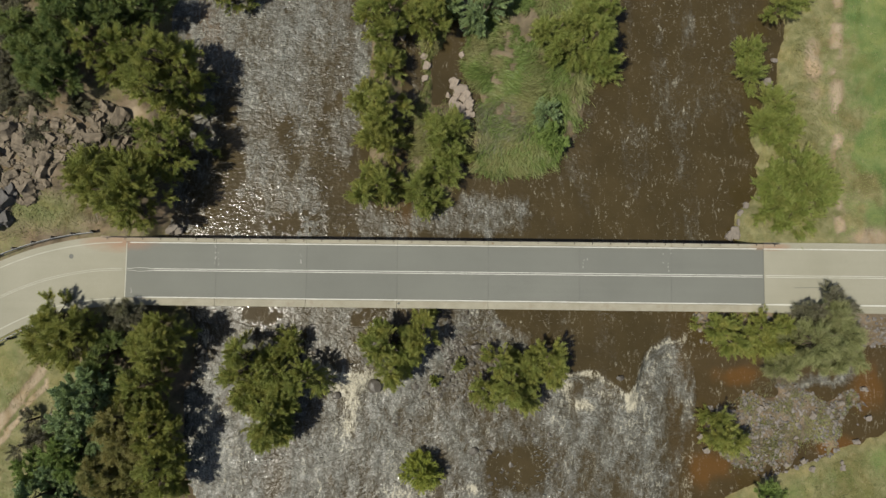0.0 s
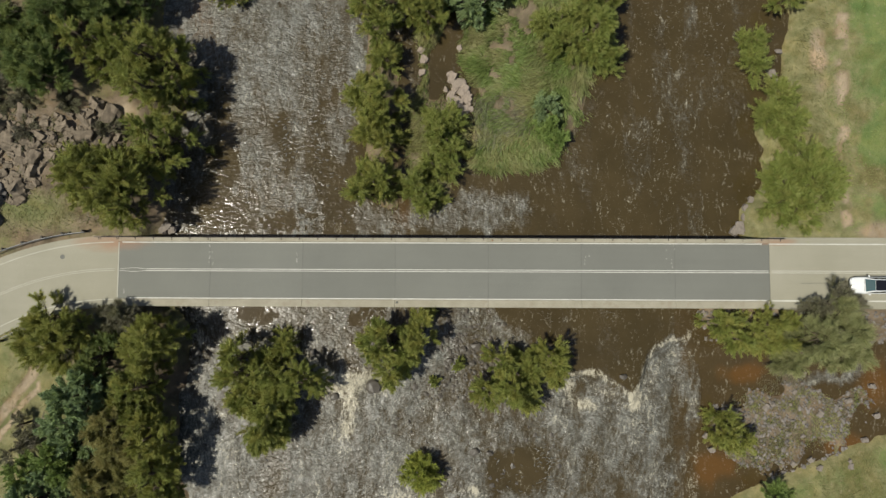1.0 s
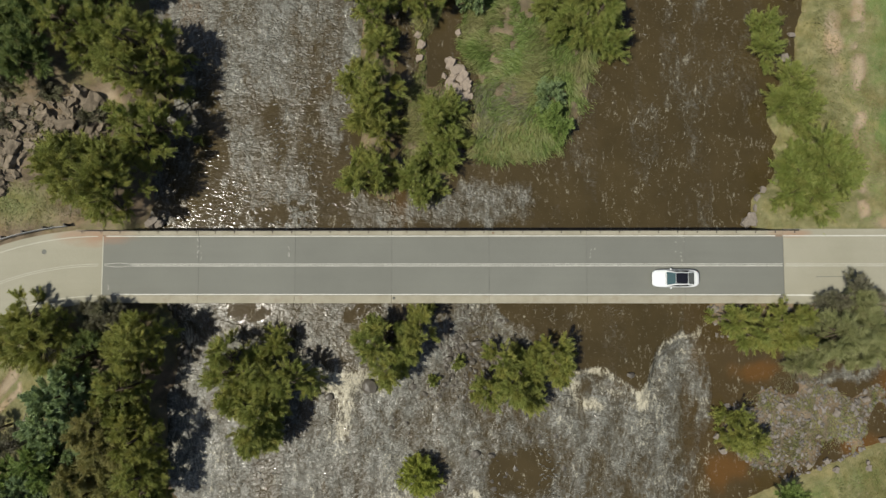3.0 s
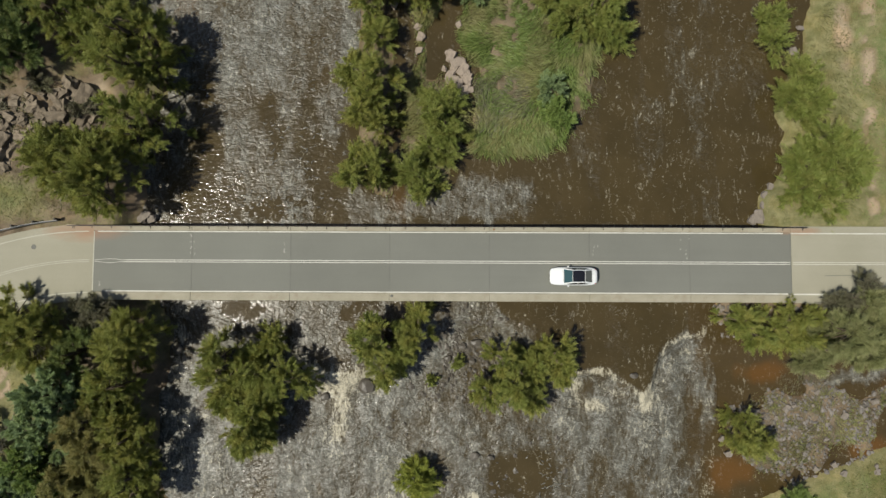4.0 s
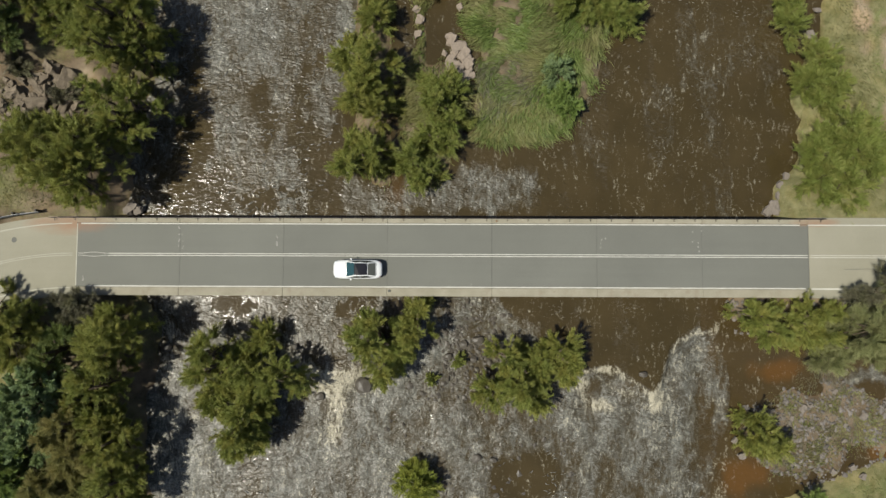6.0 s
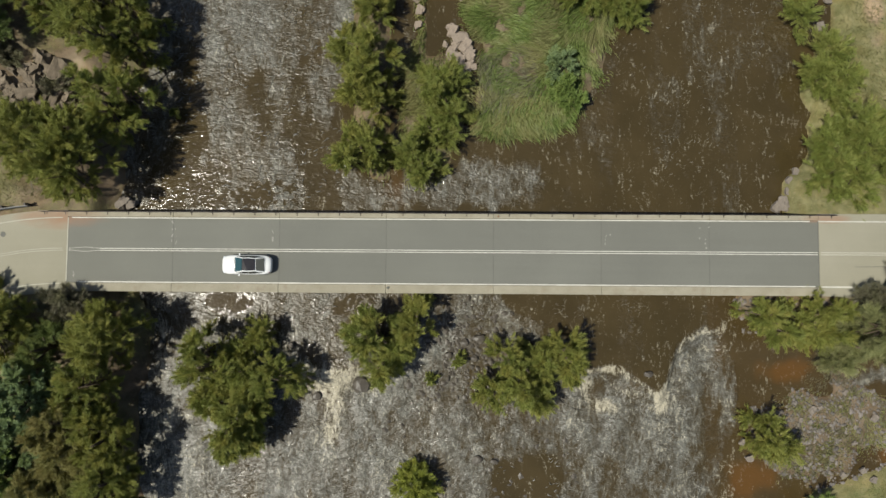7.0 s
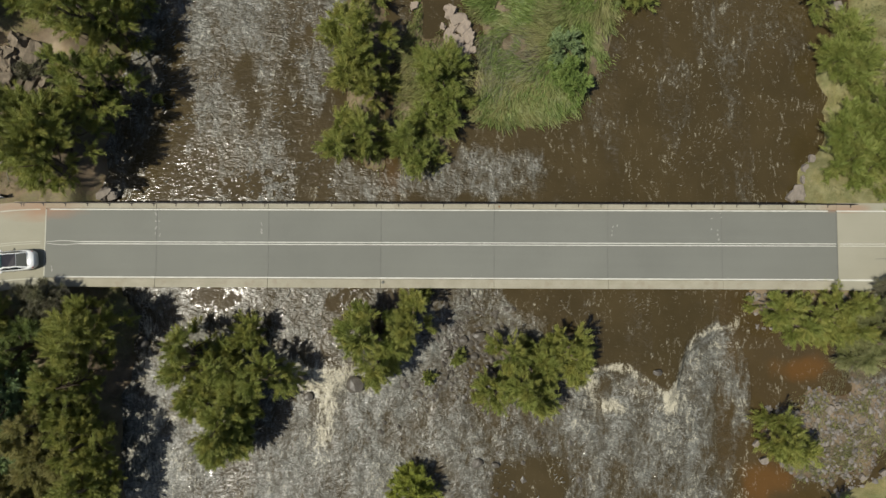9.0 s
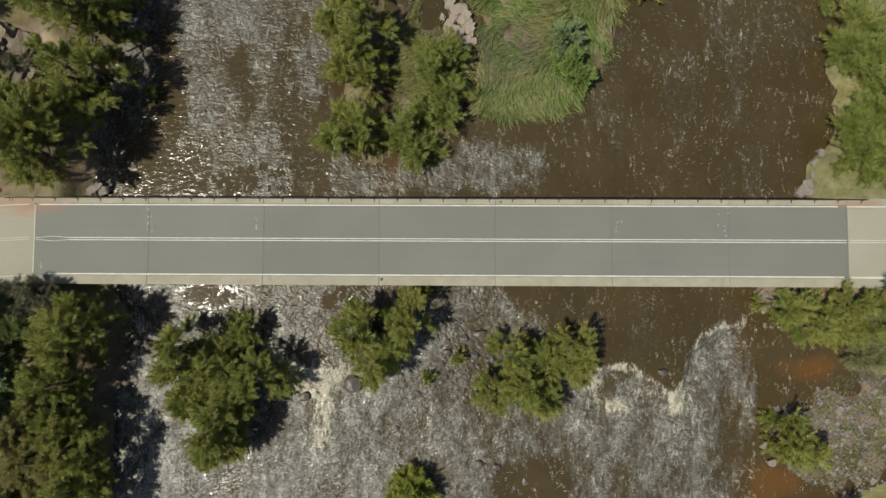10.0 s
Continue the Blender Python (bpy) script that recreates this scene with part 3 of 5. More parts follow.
    foam += 1.0 * bump(X, Y, 17.4, -12.0, 1.0, 0.5) + 1.0 * bump(X, Y, 16.9, -15.7, 1.2, 0.6) + 1.15 * bump(X, Y, 22.5, -14.8, 0.65, 1.0) + 0.55 * bump(X, Y, 15.0, -13.6, 0.5, 1.8) + 0.4 * bump(X, Y, 19.8, -14.3, 1.6, 0.5)
    foam += 0.45 * bump(X, Y, -3, -26.2, 4, 0.8) + 0.5 * bump(X, Y, 3.5, -25.5, 1.5, 0.6)
    foam *= 1.15 * curdle
    # arcs of white water under the curved lip
    for d, k in ((-0.35, 0.62), (-2.0, 0.3), (-3.6, 0.16)):
        foam += k * np.exp(-((pool - d) / 0.32) ** 2) * (X > 14) * (X < 29) * (Y < -6.5) * (0.3 + 1.3 * n3)
    foam += 0.5 * np.exp(-((f - 0.2 - Y) / 0.5) ** 2) * sstep(0.5, 0.66, n3) * (X > -29) * (X < 6) * (Y < 0)
    foam += 0.3 * below * sstep(0.54, 0.7, n2) * (1 - north)
    foam = np.where((X > 30) & (Y < 0), 0.35 * stream * n3, foam)
    ridge = lambda s, k, sx=1.0, sy=1.0: 1 - np.abs(2 * vnoise(X * s * sx, Y * s * sy, k) - 1)
    wave = 0.1 * (ridge(0.42, 61, 1, 0.8) - 0.5) + 0.06 * (ridge(0.9, 63, 1.1, 0.8) - 0.5) + 0.025 * (ridge(1.7, 65, 1.1, 0.9) - 0.5)
    chute = 0.35 * below * (1 - north) * (ridge(0.22, 71, 1.2, 0.5) - 0.5)
    Z = wl + wave * np.clip(rough, 0.01, 1.1) + chute * np.clip(rough, 0, 1) + 0.3 * np.clip(foam, 0, 1) * (fbm(X * 1.2, Y * 1.2, 81) - 0.35)
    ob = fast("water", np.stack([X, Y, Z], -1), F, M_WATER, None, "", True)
    pools = bump(X, Y, 35.2, -11.9, 3.0, 1.5) + bump(X, Y, 39.4, -15.4, 1.3, 0.9) + bump(X, Y, 31.6, -22.8, 3.2, 2.6) + bump(X, Y, 50.5, -13.5, 2.4, 3.5) + bump(X, Y, 46.5, -20.0, 3.5, 1.5)
    rust = ((X > 27) & (Y < -4)) * (0.08 + 0.75 * sstep(0.3, 0.9, pools + 0.7 * (n3 - 0.5)))
    rust = rust + 0.6 * bump(X, Y, -29.5, 29, 2.5, 4) + 0.35 * bump(X, Y, -4.6, 6.6, 1.2, 2.0)
    paint(ob, "flow", np.stack([np.clip(rough, 0, 1), np.clip(foam, 0, 1), np.clip(rust, 0, 1)], -1).reshape(-1, 3))
    return tagged(ob, "brown river breaking into grey rapids and cream foam", "river", "", "structure")


build_ground()
build_water()


# ---- the bridge ----
SPAN, YN, YS = 10.5, 3.59, -4.25       # seven spans; north and south edges
X0 = -36.75


def build_bridge():
    br = empty("bridge", 0, 0, 0)
    for i in range(7):
        cx = X0 + SPAN * (i + 0.5)
        part("deck_slab", boxed((cx, -0.15, -0.2), (SPAN - 0.05, 6.5, 0.4), 0, 0.02), M_ASPHALT, br)
        for y, w in ((YN - 0.25, 0.5), (YS + 0.425, 0.85)):
            part("kerb", boxed((cx, y, -0.14), (SPAN - 0.012, w, 0.6 if y > 0 else 0.54), 0, 0.035), M_CONCRETE, br, "weathered pale concrete kerb")
        for y in (-3.2, -0.25, 2.7):
            part("girder", boxed((cx, y, -0.7), (SPAN - 0.1, 0.5, 0.6), 0, 0.03), M_CONCRETE, br)
    for i in range(1, 7):
        x = X0 + SPAN * i
        part("joint", boxed((x, -0.15, -0.15), (0.07, 6.4, 0.31)), M_JOINT, br, "dark bitumen joint between slabs")
        pier = bmesh.new()
        box(pier, (x, -0.25, -1.2), (0.9, 7.2, 0.45), 0, 0.06)
        for y in (-2.8, -0.25, 2.3):
            tube(pier, [(x, y, -5), (x, y, -1.3)], [0.36, 0.36], 14)
        part("pier", pier, M_CONCRETE, br)
    for sx in (-1, 1):
        ab = bmesh.new()
        box(ab, (sx * 37.4, -0.25, -1.6), (1.3, 8.0, 3.1), 0, 0.05)
        for y, s in ((YN - 0.15, 1), (YS + 0.15, -1)):
            box(ab, (sx * 38.6, y + s * 0.1, -1.2), (2.6, 0.3, 2.2), sx * s * 4, 0.03)
        part("abutment", ab, M_CONCRETE, br)
    # painted lines, a little proud of the asphalt
    for y in (-0.03, -0.23):
        part("centre_line", boxed((1.6, y, 0.004), (70.2, 0.075, 0.012)), M_PAINT, br, "worn white painted line")
    for s in (-1, 1):
        bl = bmesh.new()
        pts = [(-36.6 + 3.2 * u, s * (0.09 + 0.12 * math.sin(math.pi * u) ** 2) - 0.13, 0.006) for u in np.linspace(0, 1, 15)]
        for a, b in zip(pts, pts[1:]):
            c = [(p + q) / 2 for p, q in zip(a, b)]
            box(bl, c, (math.dist(a, b) + 0.01, 0.04, 0.012), math.degrees(math.atan2(b[1] - a[1], b[0] - a[0])))
        part("line_start", bl, M_PAINT, br, "worn looped start of the centre line")
    part("edge_line", boxed((-0.2, 3.0, 0.004), (72.4, 0.11, 0.012)), M_PAINT, br, "worn white painted line")
    part("edge_line", boxed((0.4, -3.33, 0.004), (72.0, 0.13, 0.012)), M_PAINT, br, "worn white painted line")
    part("end_joint", boxed((X0, -0.15, 0.004), (0.1, 6.3, 0.014)), M_WORN, br, "pale joint at the bridge end")
    part("end_joint", boxed((-X0, -0.15, 0.003), (0.12, 6.3, 0.012)), M_JOINT, br, "dark joint at the bridge end")
    # chalky repair marks at the joints
    r = random.Random(5)
    for x, ys in ((-26.4, (2.6, 1.9, 1.3, 0.75)), (-26.0, (1.9, 0.6, 1.2)), (-16.4, (1.7, 1.1, 0.9)), (16.2, (1.5, 1.1, 0.7)), (16.6, (1.6,)), (26.2, (2.9, 2.4)), (25.9, (1.2, 0.8, 0.35)), (25.3, (1.3, 2.3)), (-36, (-2.4, -2.7)), (3.2, (-3.05,))):
        for y in ys:
            part("chalk_mark", boxed((x + r.uniform(-0.06, 0.06), y, 0.003), (r.uniform(0.05, 0.16), r.uniform(0.1, 0.4), 0.01), r.uniform(-30, 30)), M_CHALK, br)
    part("drain_stub", tube(bmesh.new(), [(-5.05, -3.72, 0.1), (-5.05, -3.72, 0.3)], [0.13, 0.12], 10), M_JOINT, br)
    part("drain_stub", tube(bmesh.new(), [(5.7, 3.35, 0.1), (5.72, 3.3, 0.27)], [0.1, 0.09], 10), M_DIRT, br)
    return tagged(br, "low seven-span concrete road bridge with grey asphalt deck", "bridge")


def build_railing():
    rail = empty("bridge_railing", 0, YN - 0.06, 0.16)
    x0, x1 = -39.2, 38.2
    part("top_rail", boxed(((x0 + x1) / 2, 0, 0.7), (x1 - x0, 0.06, 0.07), 0, 0.015), M_RAIL, rail)
    part("lower_rail", boxed(((x0 + x1) / 2, 0, 0.36), (x1 - x0, 0.04, 0.05), 0, 0.01), M_RAIL, rail)
    n = 38
    first = None
    for i in range(n):
        bm = bmesh.new()
        if first is None:
            box(bm, (0, 0, 0.36), (0.07, 0.06, 0.72), 0, 0.01)
            box(bm, (0, -0.11, 0.02), (0.08, 0.26, 0.03), 0, 0.008)
            first = part("post", bm, M_RAIL, rail)
            ob = first
        else:
            bm.free()
            ob = new("post", first.data)
            ob.parent = rail
        ob.location = (x0 + 0.2 + i * (x1 - x0 - 0.4) / (n - 1), 0, 0)
    return tagged(rail, "dark steel post and rail fence along the bridge kerb", "railing")


# ---- roads ----
def road_xy(s, off):
    """A place s metres along the western road from the bridge end, off metres to its north side."""
    arc = 30.0
    if s < 0:
        return (X0 - s - 0.25, off)
    a = min(s, arc) / R_ARC
    x, y = -37 - math.sin(a) * (R_ARC + off), -R_ARC + math.cos(a) * (R_ARC + off)
    if s > arc:
        x, y = x - (s - arc) * math.cos(a), y - (s - arc) * math.sin(a)
    return (x, y)


def ribbon(offs, z0, z1, s0, s1, step=1.0):
    """A strip of road between two offsets, with thickness."""
    n = max(2, int((s1 - s0) / step) + 1)
    bm = bmesh.new()
    rows = []
    for s in np.linspace(s0, s1, n):
        (xa, ya), (xb, yb) = road_xy(s, offs[0]), road_xy(s, offs[1])
        rows.append([bm.verts.new(p) for p in ((xa, ya, z1), (xb, yb, z1), (xb, yb, z0), (xa, ya, z0))])
    for a, b in zip(rows, rows[1:]):
        for k in range(4):
            bm.faces.new((a[k], a[(k + 1) % 4], b[(k + 1) % 4], b[k]))
    bm.faces.new(rows[0])
    bm.faces.new(rows[-1])
    return bm


def build_roads():
    w = part("road", ribbon((-4.4, 3.75), -0.25, -0.004, -0.19, 140), M_SEAL)
    for y in (-0.03, -0.23):
        part("centre_line", ribbon((y - 0.03, y + 0.03), -0.02, 0.006, 0.2, 100), M_WORN, w)
    part("edge_line", ribbon((2.95, 3.05), -0.02, 0.005, 0.3, 100), M_WORN, w)
    part("edge_line", ribbon((-3.55, -3.45), -0.02, 0.005, 0.3, 100), M_WORN, w)
    tagged(w, "pale sealed road curving away from the bridge", "road", "", "structure")
    e = part("road", boxed((238, -0.25, -0.13), (402.3, 8.0, 0.25)), M_SEAL)
    for y in (-0.03, -0.23):
        part("centre_line", boxed((137, y, -0.002), (200, 0.05, 0.012)), M_PAINT, e)
    part("edge_line", boxed((45.3, 3.0, -0.002), (17, 0.11, 0.012)), M_PAINT, e)
    part("edge_line", boxed((137, -3.36, -0.002), (200, 0.15, 0.012)), M_PAINT, e)
    part("crack", boxed((43, -1.35, -0.003), (5.5, 0.06, 0.01), 1), M_JOINT, e)
    tagged(e, "pale sealed road running straight from the bridge", "road", "", "structure")


def guard_rail(name, s0, s1, off, side, label):
    g = empty(name)
    n = max(2, int((s1 - s0) / 2.0) + 1)
    bm = bmesh.new()
    pr = [(0.0, 0.42), (0.07, 0.48), (0.0, 0.56), (0.07, 0.64), (0.0, 0.72), (-0.03, 0.72), (-0.03, 0.42)]
    rows = []
    for s in np.linspace(s0, s1, n * 2):
        rows.append([bm.verts.new((*road_xy(s, off - side * d), z)) for d, z in pr])
    for a, b in zip(rows, rows[1:]):
        for k in range(len(pr)):
            bm.faces.new((a[k], a[(k + 1) % len(pr)], b[(k + 1) % len(pr)], b[k]))
    part("beam", bm, M_GALV, g, "pressed galvanised steel beam")
    for s in np.linspace(s0 + 0.2, s1 - 0.2, n):
        x, y = road_xy(s, off + side * 0.17)
        a = math.degrees(math.atan2(road_xy(s + 0.1, off)[1] - road_xy(s, off)[1], road_xy(s + 0.1, off)[0] - road_xy(s, off)[0]))
        bm = box(bmesh.new(), (x, y, 0.2), (0.2, 0.22, 1.2), a, 0.02)
        part("post", bm, M_RAIL, g, "dark timber post")
    return tagged(g, label, "guard rail")


# ---- plants ----
def blades(P, D, L, W, droop=0.12, three=False):
    """Narrow kite-shaped leaves from points P along D."""
    n = len(P)
    S = np.cross(D, rng.normal(size=(n, 3)))
    S /= np.linalg.norm(S, axis=1, keepdims=True) + 1e-9
    L, W = np.broadcast_to(L, n)[:, None], np.broadcast_to(W, n)[:, None]
    mid = P + D * L * 0.5
    tip = P + D * L
    tip[:, 2] -= (L * droop)[:, 0]
    if three:
        return np.stack([P - S * W / 2, P + S * W / 2, tip], 1).reshape(-1, 3), np.arange(3 * n).reshape(n, 3)
    V = np.stack([P, mid + S * W / 2, tip, mid - S * W / 2], 1).reshape(-1, 3)
    return V, np.arange(4 * n).reshape(n, 4)


def unit(v):
    return v / (np.linalg.norm(v, axis=-1, keepdims=True) + 1e-9)


def tree(name, x, y, zg, zc, r, mat, label, category="tree", density=1.0, leaf=0.42, wide=0.042, plume=0.72, flat=1.0):
    """A tapered trunk with limbs under an uneven crown of many leafy plumes; zc: the height where the crown is widest, r its radius."""
    t = empty(name, x, y, zg)
    top = zc + (1.15 * r + 0.4) * flat
    H = max(top - zg, 0.6 * r + 0.5)
    # leaders: the crown's own smaller spires, each with sprays set apart from one another
    k = 1 + int(r > 1.9) + int(r > 2.7) + int(r > 3.5) + int(r > 4.4)
    doms = []
    a = rng.uniform(0, 6.28)
    for q in range(k):
        a += 6.28 / k + rng.normal(0, 0.3)
        d = 0.0 if k == 1 else r * rng.uniform(0.36, 0.56)
        doms.append((d * math.cos(a), d * math.sin(a), H * (1.0 if q == 0 else rng.uniform(0.62, 0.98)), r * (1 if k == 1 else rng.uniform(0.5, 0.66)), rng.uniform(0, 50)))
    bm = bmesh.new()
    rb = 0.05 + 0.026 * H
    lean = rng.normal(0, 0.03 * H, 2)
    tube(bm, [(0, 0, -0.4), (lean[0] * 0.4, lean[1] * 0.4, H * 0.3), (lean[0], lean[1], H * 0.55), (lean[0], lean[1], H * 0.7)], [rb * 1.25, rb, rb * 0.6, rb * 0.25], 8)
    C, N, S = [], [], []
    for dx, dy, dh, dr, seed in doms:
        tube(bm, [(lean[0] * 0.4, lean[1] * 0.4, H * 0.25), (dx * 0.6, dy * 0.6, H * 0.42), (dx, dy, dh * 0.72)], [rb * 0.7, rb * 0.5, rb * 0.12], 6)
        nl = int(density * (2.7 * dr * dr / (plume / 0.72) ** 2 + 5))
        la = rng.uniform(0, 6.28, nl)
        lu = np.sqrt((np.arange(nl) + rng.random(nl)) / nl)
        lr = lu * dr * (0.66 + 0.62 * vnoise(np.cos(la) * 2.2 + seed, np.sin(la) * 2.2, 3))
        lz = dh - 0.35 - dh * 0.78 * lu ** 1.1 * rng.uniform(0.55, 1.05, nl) - rng.exponential(0.08, nl) * dh
        each = 11
        size = np.repeat(plume * rng.uniform(0.65, 1.25, nl), each)
        az, m = rng.uniform(0, 6.28, nl * each), nl * each
        out = np.sqrt(rng.random(m))
        cx, cy = np.repeat(lr * np.cos(la), each), np.repeat(lr * np.sin(la), each)
        p = np.stack([dx + cx + 0.95 * size * out * np.cos(az), dy + cy + 0.95 * size * out * np.sin(az), np.repeat(lz, each) + 0.45 * size * (1 - 1.5 * out ** 2)], 1)
        p[:, 2] = np.maximum(p[:, 2], 0.25)
        u = np.repeat(lu, each)
        ca, sn = np.repeat(np.cos(la), each), np.repeat(np.sin(la), each)
        nrm = unit(np.stack([ca * u * 0.8 + np.cos(az) * out * 0.8, sn * u * 0.8 + np.sin(az) * out * 0.8, 0.85 - 0.5 * out], 1) + rng.normal(0, 0.15, (m, 3)))
        C.append(p), N.append(nrm), S.append(size * 0.78 * rng.uniform(0.7, 1.15, m))
        for q in rng.choice(m, min(m, 12), replace=False):
            z0 = dh * rng.uniform(0.3, 0.6)
            tube(bm, [(dx * 0.7, dy * 0.7, z0), tuple((np.array([dx, dy, z0]) + p[q]) / 2 * np.array([1, 1, 0.8])), tuple(p[q] * np.array([1, 1, 0.82]))], [rb * 0.3, rb * 0.2, rb * 0.06], 4)
    part("trunk", bm, M_BARK, t, "", True)
    C, N, S = np.concatenate(C), np.concatenate(N), np.concatenate(S)
    n = 100
    c, d0, s = np.repeat(C, n, 0), np.repeat(N, n, 0), np.repeat(S, n)[:, None]
    w = rng.random((len(c), 1))
    side = rng.normal(size=(len(c), 3))
    side = unit(side - (side * d0).sum(1, keepdims=True) * d0)
    p = c + d0 * (w - 0.45) * 1.75 * s + side * (0.3 * s * (1.05 - w) * np.sqrt(rng.random((len(c), 1))))
    d = unit(d0 * 1.1 + side * 0.6 + rng.normal(0, 0.22, c.shape))
    p[:, 2] = np.maximum(p[:, 2], 0.08)
    V, F = blades(p, d, leaf * rng.uniform(0.6, 1.2, len(p)), wide * rng.uniform(0.7, 1.3, len(p)), 0.12, True)
    fast("crown", V, F, mat, t)
    return tagged(t, label, category)


def zland(x, y):
    return float(land(np.array([[x]], float), np.array([[y]], float))[0][0, 0])


OAK = "olive-green river oak with ragged feathery needle foliage"
DEEP = "dark green river oak with dense needle foliage"


def plant(rows, mat, label, name="river_oak", category="tree", group="", **kw):
    for x, y, zc, r in rows:
        zg = zland(x, y)
        wl = float(water_level(np.array(x), np.array(y)))
        t = tree(name, x, y, max(zg, wl - 0.5) - 0.05, zc, r, mat, label, category, **kw)
        if group:
            t["group"] = group


def build_trees():
    g = "trees on the western bank"
    plant([(-35.5, 8.9, 5.0, 4.8)], M_OAK, OAK + " beside the road bend", group=g)
    plant([(-42.6, 28.6, 4, 3.3), (-38.6, 29.6, 4, 3.0), (-35.4, 30.6, 4, 2.6), (-46.4, 25.0, 3.8, 2.9), (-44.0, 21.6, 3.6, 3.0), (-48.6, 27.6, 3, 2.2)], M_DEEP, DEEP + " on the rocky bank", group=g)
    plant([(-31.7, 23.6, 5.8, 3.2), (-31.0, 19.2, 5.8, 3.0), (-30.6, 13.6, 5.4, 3.3), (-37.4, 24.6, 4.6, 3.1)], M_OAK, OAK + " at the water's edge", group=g)
    g = "trees below the western bridge end"
    plant([(-37.6, -9.6, 2.0, 2.6)], M_DEEP, DEEP + " below the bridge end", group=g)
    plant([(-42.4, -7.2, 3.2, 3.7), (-32.2, -8.6, 4.0, 3.6)], M_OAK, OAK + " below the bridge end", group=g)
    plant([(-33.6, -14.2, 3.0, 3.3), (-31.8, -18.4, 2.8, 2.9), (-31.9, -23.2, 2.8, 3.3)], M_OAK, OAK + " on the river bank", group=g, flat=0.8)
    plant([(-35.8, -17.6, 2.4, 3.2), (-36.2, -23.6, 2.4, 3.6), (-34.6, -20.4, 2.0, 2.6)], M_TAWNY, "tawny olive river oak with feathery dry foliage", group=g, flat=0.7)
    plant([(-38.6, -13.4, 2.6, 3.2), (-40.3, -17.2, 2.4, 3.2), (-43, -24.8, 2.4, 3.2), (-39.5, -27.2, 2.4, 3)], M_GREYGREEN, "bushy grey-green tree below the road bank", "bushy_tree", group=g, leaf=0.34, wide=0.11, plume=0.8)
    plant([(-42.6, -21.0, 2.0, 2.4), (-40.3, -22.4, 2.2, 2.1), (-45.5, -22.6, 1.4, 1.8)], M_BRIGHT, "bright green leafy shrub beside the trees", "shrub", "shrub", group=g, leaf=0.3, wide=0.1, plume=0.75)
    plant([(-36.6, -4.9, 1.5, 2.0), (-35.2, -5.4, 1.2, 1.4)], M_TWIG, "sparse dark grey shrub against the bridge end", "shrub", "shrub", density=0.5, leaf=0.5, wide=0.045)
    plant([(-47.2, -20, 0.6, 1.6), (-46.6, -17.4, 0.4, 1.3)], M_TWIG, "leafless grey twiggy bush on dry grass", "shrub", "shrub", density=0.4, leaf=0.5, wide=0.04)
    plant([(-52.5, 31, 2.2, 2.2), (-51, 26.5, 2.0, 2.0), (-52.6, 23, 1.8, 1.8), (-50.4, 20.4, 1.8, 1.5), (-49.2, 28.4, 2.2, 1.9), (-48.6, 32.4, 2.2, 2.0), (-52.8, 19.4, 1.4, 1.4), (-50.6, 15.6, 1.2, 1.0), (-46.6, 15.2, 1.2, 0.9), (-50.2, 23.8, 1.6, 1.6), (-53.6, 28.2, 1.8, 1.8), (-54, 25, 1.6, 1.6), (-49.4, 18.6, 1.0, 1.1), (-46.8, 19.0, 1.2, 1.0), (-42.4, 18.6, 1.2, 0.9), (-38.4, 15.4, 1.0, 1.1), (-40.6, 13.6, 1.0, 0.8)], M_TWIG, "dry brown scrub bush on the rocky slope", "shrub", "shrub", group="scrub on the slope", density=0.6, leaf=0.4, wide=0.05, flat=0.5)
    plant([(-40.6, 9.0, 1.6, 1.0)], M_GREYGREEN, "small dark green shrub on dry grass", "shrub", "shrub", leaf=0.3, wide=0.11, plume=0.6)
    g = "trees in the river above the bridge"
    plant([(-7.8, 19.2, 1.0, 3.4), (-7.5, 14.9, 0.8, 2.6), (-8.0, 9.7, 0.8, 2.8), (-7.3, 29.4, 1.0, 3.0), (-6.8, 24.2, 0, 1.7)], M_OAK, OAK + " standing in the river", group=g)
    plant([(0.6, 14.8, 0, 2.9), (-0.3, 11.8, -0.2, 2.2), (-1.9, 8.6, -0.4, 2.4), (0.2, 17.3, -0.4, 1.8)], M_PALE, "pale olive river shrub with drooping sprays", "river_shrub", "shrub", group=g, flat=0.8)
    plant([(-2.6, 29.6, 0.6, 2.9), (-1.2, 33, 0.8, 2.8)], M_OAK, OAK + " on the island", group=g)
    plant([(-26.4, 33.2, 0.2, 2.6)], M_OAK, OAK + " standing in shallow water", group=g)
    plant([(16.2, 27.0, 0, 3.6), (18.4, 24.7, -0.6, 2.1), (13.4, 28.6, -0.6, 2.6), (17.6, 30.6, 0, 2.8)], M_PALE, "yellow-olive river shrub among reeds", "river_shrub", "shrub", group=g)
    plant([(4.6, 31.0, -0.3, 2.6), (5.4, 33.6, 0, 2.4), (0.4, 31.6, -0.6, 1.6)], M_GREYGREEN, "blue-grey leafy shrub among reeds", "shrub", "shrub", group=g, leaf=0.3, wide=0.1, plume=0.7)
    plant([(12.0, 18.8, -1.2, 1.5)], M_GREYGREEN, "rounded grey-green shrub among reeds", "shrub", "shrub", leaf=0.25, wide=0.12, plume=0.5)
    plant([(12.7, 16.6, -1.6, 1.4), (13.6, 15.2, -1.8, 1.1)], M_BRIGHT, "bright green leafy shrub among reeds", "shrub", "shrub", leaf=0.25, wide=0.1, plume=0.5)
    g = "willows on the eastern bank"
